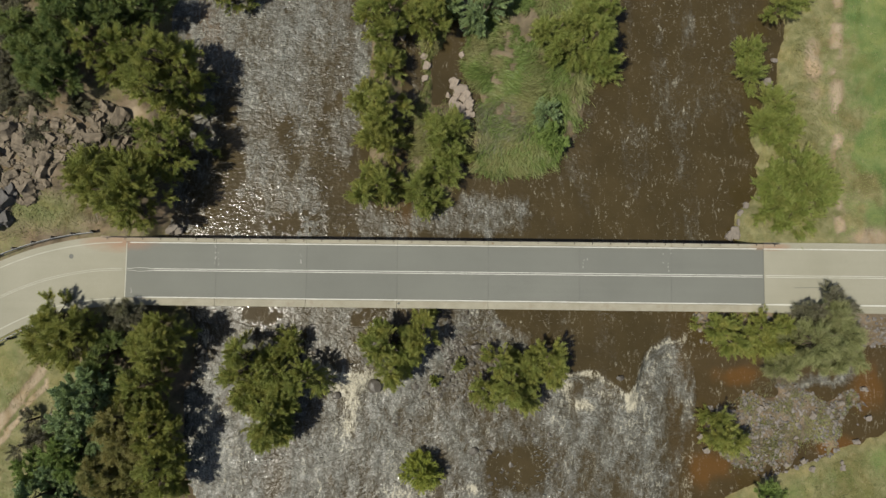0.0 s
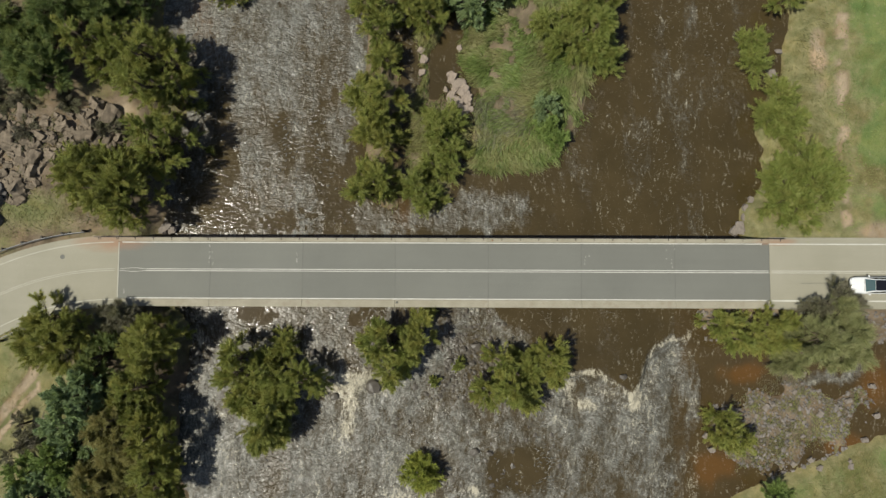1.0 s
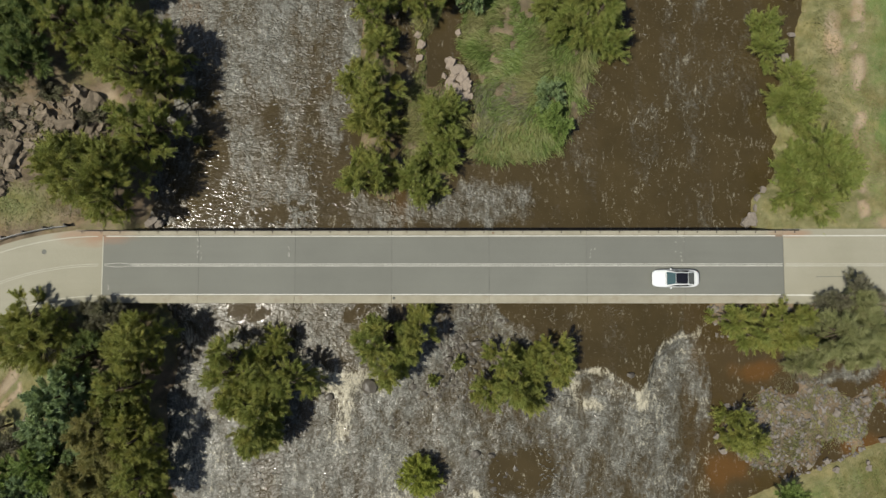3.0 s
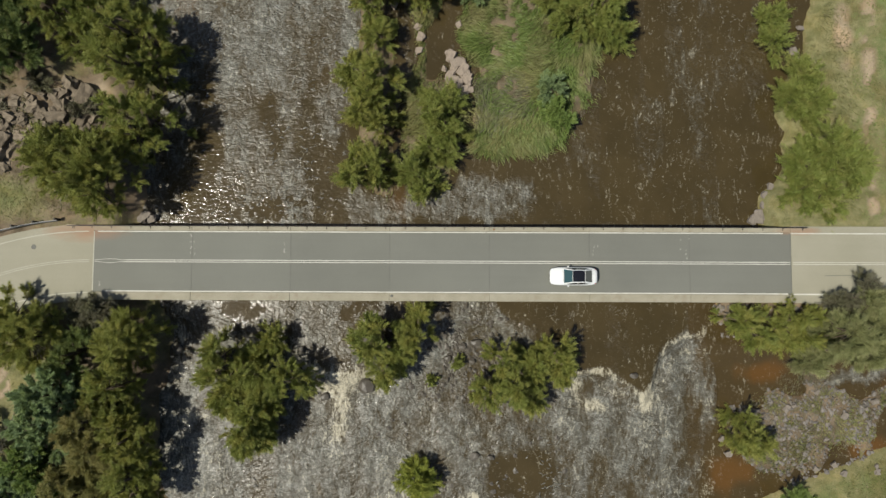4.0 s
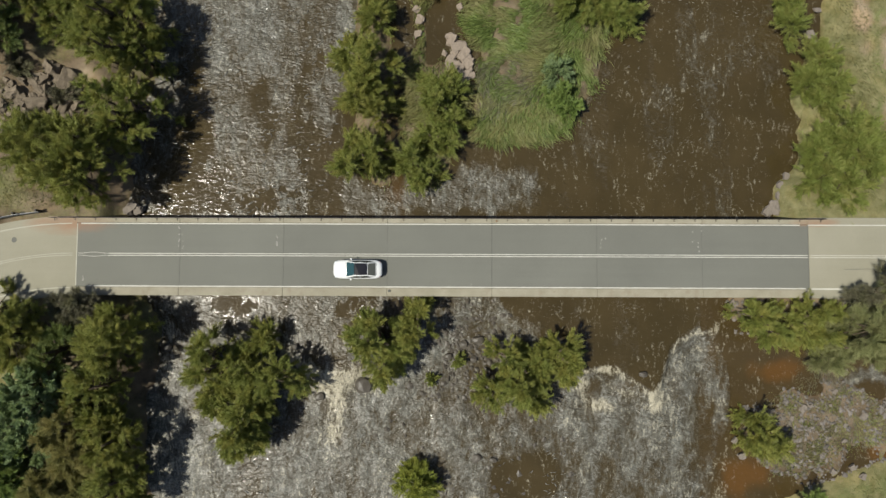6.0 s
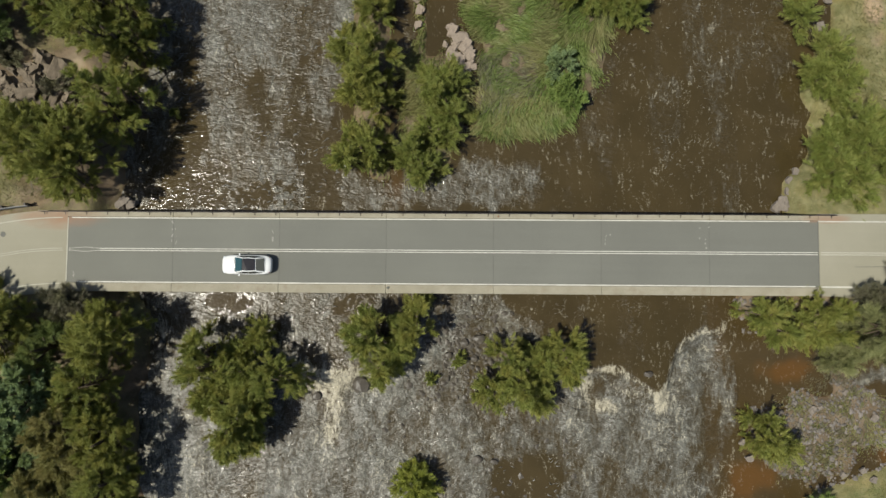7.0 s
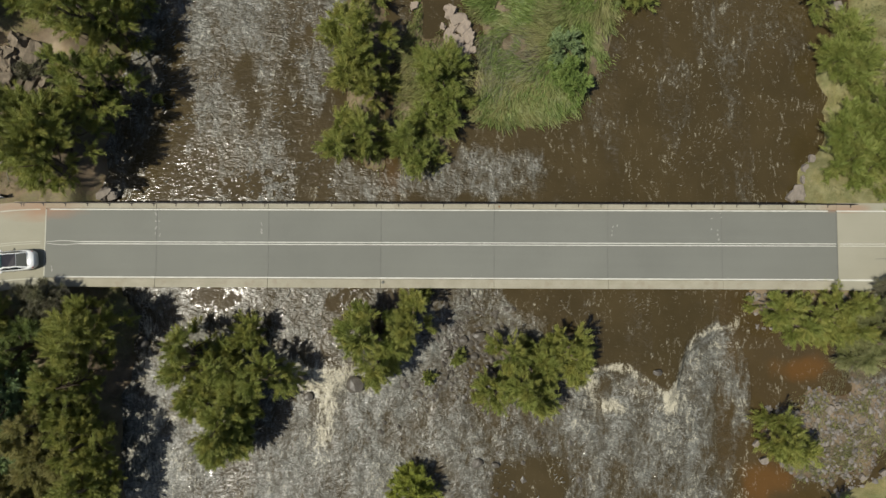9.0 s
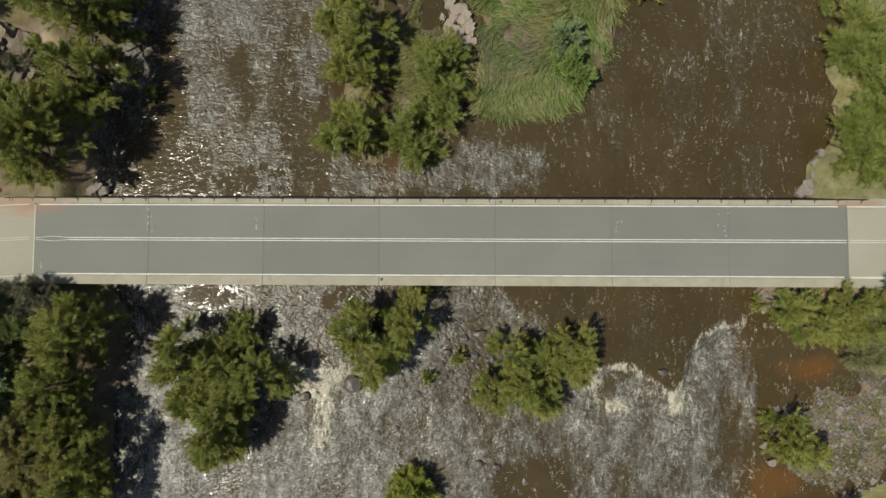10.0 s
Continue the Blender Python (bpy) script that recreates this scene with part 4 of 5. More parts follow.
    plant([(36.5, 25.4, -1, 2.5), (38.9, 18.3, -0.8, 3.0), (38.4, 16.6, -0.9, 2.2), (40.2, 9.4, -0.4, 4.6), (40.9, 32.6, -0.5, 2.6)], M_PALE, "low pale green willow leaning over the bank", "willow", "shrub", group=g, flat=0.6, leaf=0.42, wide=0.04, plume=0.85)
    g = "trees in the rapids"
    plant([(-21.9, -11.4, 1.8, 3.8), (-17.2, -12.4, 1.6, 3.5), (-20.0, -15.6, 1.4, 3.9), (-19.4, -18.8, 0.4, 2.3), (-17.8, -8.8, 0.4, 1.4), (-5.8, -8.6, 1.9, 3.2), (-2.4, -7.2, 1.6, 2.6), (-5.2, -11.0, 1.0, 2.2), (8.2, -11.2, 1.0, 3.4), (11.6, -10.2, 1.0, 3.0), (9.4, -13.4, 0.0, 2.0), (5.4, -13.8, -0.6, 1.5)], M_OAK, OAK + " standing in the rapids", group=g)
    plant([(-2.3, -23.2, -1.2, 1.75)], M_LIME, "small yellow-green bush standing in the rapids", "river_shrub", "shrub", leaf=0.4, density=1.7, flat=0.7)
    plant([(2.0, -11.0, -2.4, 0.55), (-0.9, -12.9, -2.6, 0.4)], M_PALE, "tiny green shrub between river stones", "shrub", "shrub", leaf=0.22, plume=0.35)
    g = "shrubs at the eastern bridge end"
    plant([(42.0, -6.3, 1.4, 4.4), (44.8, -8.2, 0.8, 3.0), (39.6, -9.0, 0.4, 2.6)], M_ASHY, "ashy olive tree with thin bare top twigs", group=g, leaf=0.6, wide=0.03, density=0.75)
    plant([(42.3, -3.4, 1.4, 2.4), (44.2, -4.2, 1.2, 1.9), (41.2, -4.6, 1.3, 1.8)], M_TWIG, "bare grey twiggy shrub overhanging the road", "shrub", "shrub", group=g, density=0.3, leaf=0.5, wide=0.04)
    plant([(31.9, -6.9, 0.2, 2.7), (35.4, -6.6, 0.2, 2.9), (38.2, -6.8, 0, 2.2)], M_OAK, "olive-green shrub beside the bridge", "shrub", "shrub", group=g)
    plant([(32.1, -17.4, -0.3, 2.0), (33.4, -19, -0.8, 1.4)], M_OAK, "olive-green shrub on the gravel bar", "shrub", "shrub")
    plant([(37.5, -25.8, -1.6, 1.7)], M_BRIGHT, "low green shrub at the gravel edge", "shrub", "shrub")


def blade_field(name, poly, n, hmin, hmax, mat, label, width=0.05, lean=0.8, gaps=0.15):
    off_pond = lambda x, y: inside(POND, x, y) < 0.1
    P = np.array(poly)
    x = rng.uniform(P[:, 0].min(), P[:, 0].max(), n)
    y = rng.uniform(P[:, 1].min(), P[:, 1].max(), n)
    ok = inside(poly, x, y) + rng.normal(0, 0.35, n) > 0.0
    ok &= off_pond(x, y)
    ok &= 0.6 * vnoise(x * 0.6, y * 0.6, 97) + 0.4 * vnoise(x * 1.7, y * 1.7, 98) > gaps
    x, y = x[ok], y[ok]
    z = land(x[None, :], y[None, :])[0][0]
    wl = water_level(x, y)
    z = np.maximum(z, wl - 0.1)
    a = -2.1 + (fbm(x * 0.16, y * 0.16, 91, 2) - 0.5) * 5.5 + rng.normal(0, 0.3, len(x))
    l = lean * (0.6 + 0.8 * vnoise(x * 0.5, y * 0.5, 93))
    D = unit(np.stack([np.cos(a) * l, np.sin(a) * l, np.ones(len(x)) * 0.6], 1))
    hh = rng.uniform(hmin, hmax, len(x)) * (0.3 + 0.7 * vnoise(x * 0.35, y * 0.35, 95) + 0.7 * vnoise(x * 1.1, y * 1.1, 96))
    V, F = blades(np.stack([x, y, z - 0.03], 1), D, hh, width * rng.uniform(0.7, 1.4, len(x)), 0.25)
    return tagged(fast(name, V, F, mat), label, "reeds" if "reed" in name else "grass", "", "stuff")


# ---- stones ----
def stone_shape(seed, flat=0.7, cuts=7, sub=2):
    r = random.Random(seed)
    bm = bmesh.new()
    bmesh.ops.create_icosphere(bm, subdivisions=sub, radius=1)
    planes = []
    for _ in range(cuts):
        v = Vector((r.gauss(0, 1), r.gauss(0, 1), r.gauss(0, 0.8))).normalized()
        planes.append((v, r.uniform(0.55, 0.85)))
    for v in bm.verts:
        for nrm, d in planes:
            k = v.co.dot(nrm)
            if k > d:
                v.co -= nrm * (k - d)
        v.co *= 1 + 0.08 * noise.noise(v.co * 2.5 + Vector((seed, 0, 0)))
        v.co.z *= flat
    return bm


STONES = []
BLOCK = "block"


def blocky(seed):
    """An angular block with split faces, roughened by noise."""
    r = random.Random(seed)
    bm = bmesh.new()
    bmesh.ops.create_cube(bm, size=1.5)
    for _ in range(5):
        v = Vector((r.gauss(0, 1), r.gauss(0, 1), r.gauss(0, 0.8))).normalized()
        cut = bmesh.ops.bisect_plane(bm, geom=bm.verts[:] + bm.edges[:] + bm.faces[:], plane_co=v * r.uniform(0.5, 0.75), plane_no=v, clear_outer=True)
        edges = [e for e in cut["geom_cut"] if isinstance(e, bmesh.types.BMEdge)]
        bmesh.ops.edgeloop_fill(bm, edges=edges)
    bmesh.ops.bevel(bm, geom=bm.edges[:], offset=0.05, segments=1, affect="EDGES")
    bmesh.ops.triangulate(bm, faces=bm.faces[:])
    bmesh.ops.subdivide_edges(bm, edges=[e for e in bm.edges if e.calc_length() > 0.3], cuts=2, use_grid_fill=True)
    for v in bm.verts:
        v.co += Vector((noise.noise(v.co * 2.2 + Vector((seed, 0, 0))), noise.noise(v.co * 2.2 + Vector((0, seed, 9))), noise.noise(v.co * 2.2 + Vector((5, 0, seed))))) * 0.16
    me = bpy.data.meshes.new("rock_block")
    bmesh.ops.recalc_face_normals(bm, faces=bm.faces)
    bm.to_mesh(me)
    bm.free()
    me.materials.append(M_CLIFF)
    return me


BLOCKS = [blocky(k) for k in range(9)]


def stone(x, y, z, sx, sy, sz, mat, label, rz=0.0, name="boulder", tilt=0.0, group=""):
    if not STONES:
        for k in range(7):
            me = bpy.data.meshes.new("boulder")
            bm = stone_shape(k * 3 + 1, 0.7, 8, 2)
            bm.to_mesh(me)
            bm.free()
            STONES.append(me)
    key = len(bpy.data.objects) * 5
    me = BLOCKS[key % len(BLOCKS)] if mat in (BLOCK, M_ROCK, M_SHADE, M_LEDGE) else STONES[key % len(STONES)]
    mat = M_CLIFF if mat == BLOCK else mat
    if me.materials and me.materials[0] != mat:
        me = me.copy()
        me.materials.clear()
    if not me.materials:
        me.materials.append(mat)
    ob = new(name, me)
    ob.matrix_basis = pose(x, y, z, tilt, tilt * 0.6, rz) @ Matrix.Diagonal((sx, sy, sz, 1))
    return tagged(ob, label, "rock", group)


def pebbles(name, pts, mat, label, flat=0.6):
    """Many stones as one heap: x, y, z, radius rows."""
    base = []
    for k in range(6):
        bm = stone_shape(50 + k, flat, 6, 1)
        bm.verts.ensure_lookup_table()
        base.append((np.array([v.co[:] for v in bm.verts]), np.array([[v.index for v in f.verts] for f in bm.faces])))
        bm.free()
    Vs, Fs, off = [], [], 0
    for x, y, z, s in pts:
        v, f = base[rng.integers(6)]
        a = rng.uniform(0, 6.28)
        c, sn = math.cos(a), math.sin(a)
        sc = s * rng.uniform(0.7, 1.3, 3)
        w = v * sc
        Vs.append(np.stack([w[:, 0] * c - w[:, 1] * sn + x, w[:, 0] * sn + w[:, 1] * c + y, w[:, 2] + z], 1))
        Fs.append(f + off)
        off += len(v)
    return tagged(fast(name, np.concatenate(Vs), np.concatenate(Fs), mat, None, "", False), label, "stones", "", "stuff")


def build_stones():
    r = np.random.default_rng(11)
    # jointed rock steps on the north-western bank
    outline = [(-52, 18.2), (-47.8, 17.2), (-42.5, 17.3), (-38.6, 18.6), (-36.2, 16.6), (-36.6, 12.6), (-41.6, 12.4), (-44.8, 10.2), (-47.6, 7.2), (-52, 5.6)]
    n = 0
    while n < 300:
        x, y = r.uniform(-53, -36), r.uniform(5.5, 18.6)
        if inside(outline, np.array([x]), np.array([y]))[0] < 0:
            continue
        s = r.uniform(0.35, 1.0) * (1.25 if n < 60 else 0.72)
        stone(x, y, zland(x, y) + s * r.uniform(-0.6, 0.2), s * r.uniform(0.9, 1.6), s * r.uniform(0.7, 1.1), s * r.uniform(0.7, 1.2), BLOCK,
              "angular brown block of the jointed rock outcrop", r.uniform(-35, 20) + 90 * r.integers(2), "rock_block", r.uniform(-24, 24), "rock outcrop")
        n += 1
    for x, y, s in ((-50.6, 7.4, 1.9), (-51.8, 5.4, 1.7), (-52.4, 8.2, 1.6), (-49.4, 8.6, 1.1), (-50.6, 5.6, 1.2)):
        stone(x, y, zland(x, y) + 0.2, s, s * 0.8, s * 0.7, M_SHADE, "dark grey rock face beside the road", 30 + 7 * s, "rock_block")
    # in the rapids
    for x, y, sx, sy, sz in ((-8.0, -13.6, 0.95, 1.35, 0.8), (4.0, -8.9, 0.75, 0.65, 0.5), (2.6, -9.3, 0.5, 0.5, 0.4), (3.9, -21.2, 0.6, 0.55, 0.35), (-13.0, -12.9, 0.6, 0.5, 0.45), (-12.6, -14.9, 0.7, 0.5, 0.4),
                             (-15.0, -9.6, 0.5, 0.45, 0.4), (5.6, -21.3, 0.45, 0.4, 0.3), (0.9, -10.6, 0.45, 0.5, 0.35), (3.6, -10.9, 0.5, 0.4, 0.35), (-28.9, -9.8, 0.6, 0.8, 0.5), (21.0, -12.2, 0.5, 0.4, 0.3)):
        z = float(water_level(np.array(x), np.array(y)))
        stone(x, y, z + 0.22, sx, sy, sz, M_WETROCK, "rounded dark wet boulder in the rapids", r.uniform(-15, 15))
    pts = []
    for _ in range(340):
        x, y = r.normal(2.2, 2.6), r.normal(-10.2, 2.4)
        pts.append((x, y, float(water_level(np.array(x), np.array(y))) + r.uniform(-0.1, 0.06), r.uniform(0.12, 0.42)))
    for _ in range(160):
        x, y = r.uniform(-8, 14), r.uniform(-26, -14)
        pts.append((x, y, float(water_level(np.array(x), np.array(y))) + r.uniform(-0.16, 0.0), r.uniform(0.15, 0.4)))
    pebbles("river_stones", pts, M_WETROCK, "wet grey cobbles breaking the shallow rapids")
    # pale ledges on the island and the banks
    for x, y, s in ((1.2, 22.8, 0.7), (1.9, 22.2, 0.9), (2.5, 21.2, 0.8), (1.6, 21.4, 0.6), (2.9, 20.2, 0.7), (0.9, 23.3, 0.5), (-2.4, 23.5, 0.5), (-2.2, 25, 0.55), (-2.5, 26.2, 0.5), (-0.4, 18.5, 0.6), (-1.2, 17.6, 0.5), (-2.4, 16.6, 0.5), (0.4, 21.4, 0.35), (2.0, 26.4, 0.4), (-4.9, 30.4, 0.6), (-5.2, 28.7, 0.5)):
        stone(x, y, ZW + 0.25, s * 1.2, s, s * 0.6, M_LEDGE, "pale pinkish ledge stone on the island edge", r.uniform(0, 90))
    for _ in range(22):
        x, y, s = r.uniform(0.9, 3.4), r.uniform(18.2, 21.6), r.uniform(0.25, 0.6)
        stone(x, y, ZW + 0.3, s * 1.3, s, s * 0.6, M_LEDGE, "pale pinkish ledge stone on the island edge", r.uniform(0, 90))
    for x, y, s in ((34.6, 5.0, 0.8), (35.4, 4.7, 0.7), (34.0, 4.6, 0.6), (35.1, 6.3, 0.5), (35.3, 7.4, 0.45), (36.0, 8.3, 0.4), (38.9, 23.3, 0.55), (39.2, 22.3, 0.4), (39.7, 26.0, 0.4), (34.8, -4.9, 0.4), (31.0, -4.9, 0.5), (30.2, -5.0, 0.5), (-32.6, 4.8, 0.8), (-31.6, 4.6, 0.6)):
        stone(x, y, ZW + 0.3, s * 1.2, s, s * 0.7, M_ROCK, "pale grey rock at the water's edge", r.uniform(0, 90))
    x, y = r.uniform(29.5, 53, 9000), r.uniform(-24, -9, 9000)
    z, wl = land(x[None, :], y[None, :])[0][0], water_level(x, y)
    ok = (np.maximum(inside(GRAVEL_BAR, x, y), inside(SMALL_BAR, x, y)) > -1.5) & (vnoise(x * 0.45, y * 0.45, 55) > 0.18) & (z > wl - 0.05)
    x, y, z = x[ok], y[ok], z[ok]
    pts = list(zip(x, y, z + r.uniform(-0.05, 0.05, len(x)), 0.05 + 0.26 * r.random(len(x)) ** 5))[:5600]
    x, y = r.uniform(29.5, 54, 900), r.uniform(-8.5, -4.6, 900)
    z = np.maximum(land(x[None, :], y[None, :])[0][0], ZW - 0.3)
    pts += list(zip(x, y, z + 0.02, 0.08 + 0.3 * r.random(900) ** 3))
    pebbles("gravel_bar", pts, M_GRAVEL, "pinkish grey cobbles and gravel of the river bar")
    for _ in range(24):
        x, y = r.uniform(30, 51), r.uniform(-23, -9.5)
        s = r.uniform(0.2, 0.45)
        stone(x, y, max(zland(x, y), ZW - 0.9) + 0.08, s * 1.2, s, s * 0.7, M_ROCK, "pale boulder on the gravel bar", r.uniform(0, 90), group="boulders on the gravel bar")


# ---- the car ----
def loft(bm, sections):
    """Rings of points joined along x, closed at both ends."""
    rings = [[bm.verts.new(p) for p in s] for s in sections]
    n = len(rings[0])
    for a, b in zip(rings, rings[1:]):
        for k in range(n):
            bm.faces.new((a[k], a[(k + 1) % n], b[(k + 1) % n], b[k]))
    bm.faces.new(rings[0])
    bm.faces.new(rings[-1])
    return bm


def body_ring(x, w, z0, z1, crown=0.04):
    h = w / 2
    return [(x, -h * 0.92, z0), (x, -h, z0 + 0.18), (x, -h, z1 - 0.22), (x, -h * 0.94, z1 - 0.07), (x, -h * 0.8, z1), (x, 0, z1 + crown),
            (x, h * 0.8, z1), (x, h * 0.94, z1 - 0.07), (x, h, z1 - 0.22), (x, h, z0 + 0.18), (x, h * 0.92, z0)]


def build_car():
    white = plain("white_car_paint", (0.56, 0.57, 0.56), 0.25, 0, 0.5, 0.6)
    glass = plain("tinted_car_glass", (0.012, 0.016, 0.017), 0.08, 0, 0.6)
    wind = plain("green_windscreen", (0.014, 0.045, 0.05), 0.08, 0, 0.7)
    rear = plain("grey_rear_glass", (0.07, 0.072, 0.06), 0.12, 0, 0.7)
    roofm = plain("black_roof_glass", (0.008, 0.008, 0.01), 0.12, 0, 0.5)
    rubber = plain("tyre_rubber", (0.02, 0.02, 0.02), 0.8)
    alloy = plain("alloy_rim", (0.5, 0.5, 0.5), 0.3, 0.9)
    lamp = plain("headlamp_glass", (0.55, 0.58, 0.6), 0.1)
    red = plain("tail_lamp_glass", (0.35, 0.01, 0.01), 0.15)
    black = plain("black_trim", (0.02, 0.02, 0.02), 0.5)
    car = empty("car")
    body = loft(bmesh.new(), [body_ring(*a) for a in ((-2.45, 1.0, 0.36, 0.6, 0.01), (-2.38, 1.34, 0.3, 0.68, 0.02), (-2.22, 1.6, 0.26, 0.75, 0.03), (-1.95, 1.78, 0.24, 0.82, 0.04), (-1.6, 1.86, 0.22, 0.88, 0.05), (-0.95, 1.88, 0.22, 0.98, 0.04),
                                                     (0.4, 1.88, 0.22, 1.0, 0.03), (1.4, 1.87, 0.24, 1.02, 0.03), (1.85, 1.8, 0.26, 1.04, 0.03), (2.12, 1.64, 0.29, 1.02, 0.02), (2.32, 1.38, 0.33, 0.97, 0.02), (2.42, 1.0, 0.38, 0.88, 0.01))])
    body = part("body", body, white, car, "glossy white painted body", True)
    cab = loft(bmesh.new(), [[(x, -w1, z0), (x2, -w2, z1), (x2, w2, z1), (x, w1, z0)] for x, w1, z0, x2, w2, z1 in
                            ((-1.0, 0.8, 0.96, -0.98, 0.78, 0.98), (-0.95, 0.84, 0.97, -0.22, 0.62, 1.40), (0.3, 0.85, 0.98, 0.3, 0.64, 1.45), (1.2, 0.83, 0.99, 1.05, 0.61, 1.41), (1.86, 0.74, 1.02, 1.84, 0.70, 1.04))])
    part("cabin", cab, white, car, "", True)
    def plate(name, pts, m, label, up=0.012):
        bm = bmesh.new()
        a = [bm.verts.new(Vector(p)) for p in pts]
        nrm = (a[1].co - a[0].co).cross(a[2].co - a[0].co).normalized()
        b = [bm.verts.new(v.co + nrm * up) for v in a]
        bm.faces.new(a)
        bm.faces.new(b)
        for k in range(len(a)):
            bm.faces.new((a[k], a[(k + 1) % len(a)], b[(k + 1) % len(a)], b[k]))
        return part(name, bm, m, car, label)
    plate("windscreen", [(-1.04, 0.7, 1.02), (-1.04, -0.7, 1.02), (-0.25, -0.58, 1.44), (-0.25, 0.58, 1.44)], wind, "green tinted windscreen", 0.02)
    plate("roof_panel", [(-0.22, -0.56, 1.45), (0.3, -0.58, 1.495), (1.02, -0.55, 1.455), (1.02, 0.55, 1.455), (0.3, 0.58, 1.495), (-0.22, 0.56, 1.45)], roofm, "black glass roof panel", 0.012)
    plate("rear_window", [(1.08, -0.55, 1.425), (1.8, -0.64, 1.08), (1.8, 0.64, 1.08), (1.08, 0.55, 1.425)], rear, "grey tinted rear window", 0.02)
    for s in (-1, 1):
        sw = plate("side_window", [(p[0], s * p[1], p[2]) for p in ((-0.75, 0.845, 1.02), (0.28, 0.862, 1.03), (0.28, 0.685, 1.38), (-0.15, 0.665, 1.35))], glass, "dark side window", 0.012 * s)
        plate("side_window", [(p[0], s * p[1], p[2]) for p in ((0.36, 0.862, 1.03), (1.35, 0.83, 1.05), (1.02, 0.655, 1.36), (0.36, 0.685, 1.38))], glass, "dark side window", 0.012 * s)
        part("mirror", boxed((-0.62, s * 1.0, 1.03), (0.16, 0.2, 0.13), s * 12, 0.035), white, car)
        part("headlight", boxed((-2.1, s * 0.62, 0.7), (0.42, 0.26, 0.12), -s * 30, 0.03), lamp, car, "clear headlight")
        part("tail_light", boxed((2.19, s * 0.58, 0.86), (0.24, 0.34, 0.14), s * 30, 0.03), red, car, "red tail light")
        part("sill", boxed((-0.02, s * 0.9, 0.26), (2.5, 0.09, 0.13), 0, 0.02), black, car)
        for x in (-0.9, 0.32, 1.3):
            part("door_seam", boxed((x, s * 0.938, 0.66), (0.014, 0.012, 0.6)), black, car)
    part("grille", boxed((-2.41, 0, 0.5), (0.06, 1.0, 0.2), 0, 0.02), black, car)
    part("bonnet_seam", boxed((-1.12, 0, 0.985), (0.03, 1.3, 0.02)), black, car)
    part("boot_seam", boxed((1.9, 0, 1.066), (0.018, 1.2, 0.014)), black, car)
    part("number_plate", boxed((2.4, 0, 0.62), (0.03, 0.4, 0.12), 0, 0.008), white, car)
    wheels = []
    for x in (-1.45, 1.4):
        for s in (-1, 1):
            ty = bmesh.new()
            prof = [(0.2, -0.1), (0.29, -0.11), (0.325, -0.07), (0.325, 0.07), (0.29, 0.11), (0.2, 0.1)]
            rings = [[ty.verts.new((r * math.cos(a), d, r * math.sin(a))) for r, d in prof] for a in (2 * math.pi * k / 24 for k in range(24))]
            for a, b in zip(rings, rings[1:] + rings[:1]):
                for k in range(6):
                    ty.faces.new((a[k], a[(k + 1) % 6], b[(k + 1) % 6], b[k]))
            wheel = new("wheel")
            wheel.parent = car
            wheel.matrix_basis = pose(x, s * 0.84, 0.325)
            part("tyre", ty, rubber, wheel, "", True)
            rim = bmesh.new()
            tube(rim, [(0, -0.08, 0), (0, 0.08, 0)], [0.07, 0.07], 12)
            for k in range(5):
                a = k * math.tau / 5
                b = boxed((0.13, 0, 0), (0.2, 0.09, 0.05), 0, 0.01)
                b.transform(Matrix.Rotation(a, 4, "Y"))
                me = bpy.data.meshes.new("tmp")
                b.to_mesh(me)
                b.free()
                rim.from_mesh(me)
                bpy.data.meshes.remove(me)
            part("rim", rim, alloy, wheel, "five-spoke alloy rim")
            wheels.append((wheel, x, s))
    tagged(car, "white sedan with black glass roof driving over the bridge", "car")
    return car, wheels


# ---- foam and crests that drift with the current ----
def drift(name, x, y, count, wide, long, size, mat, label, category, seed):
    """A loose raft of small curved flecks that the current carries along together."""
    r = np.random.default_rng(seed)
    Vs, Fs = [], []
    n = 5
    u = np.linspace(-1, 1, n)
    for q in range(count):
        cx, cy = r.normal(0, wide / 2), r.normal(0, long / 2)
        w, a = size * r.uniform(0.4, 1.3), r.normal(0.25, 0.5)
        bend, thick = r.normal(0.1, 0.25), w * r.uniform(0.16, 0.3)
        px, py = w * u, bend * w * u * u + r.normal(0, 0.06 * w, n)
        half = thick * (1.06 - u * u) * r.uniform(0.6, 1.4, n)
        rows = [np.stack([px, py + k * half, np.full(n, h)], 1) for k, h in ((-1, -0.05), (0, 0.07), (1, -0.05))]
        P = np.concatenate(rows)
        c, sn = math.cos(a), math.sin(a)
        P = np.stack([P[:, 0] * c - P[:, 1] * sn + cx, P[:, 0] * sn + P[:, 1] * c + cy, P[:, 2]], 1)
        i = np.concatenate([np.arange(n - 1) + n * k for k in (0, 1)])
        Fs.append(np.stack([i, i + 1, i + n + 1, i + n], 1) + 3 * n * q)
        Vs.append(P)
    ob = fast(name, np.concatenate(Vs), np.concatenate(Fs), mat, None, "", True)
    ob.location = (x, y, ZW)
    return tagged(ob, label, category, "", "stuff")


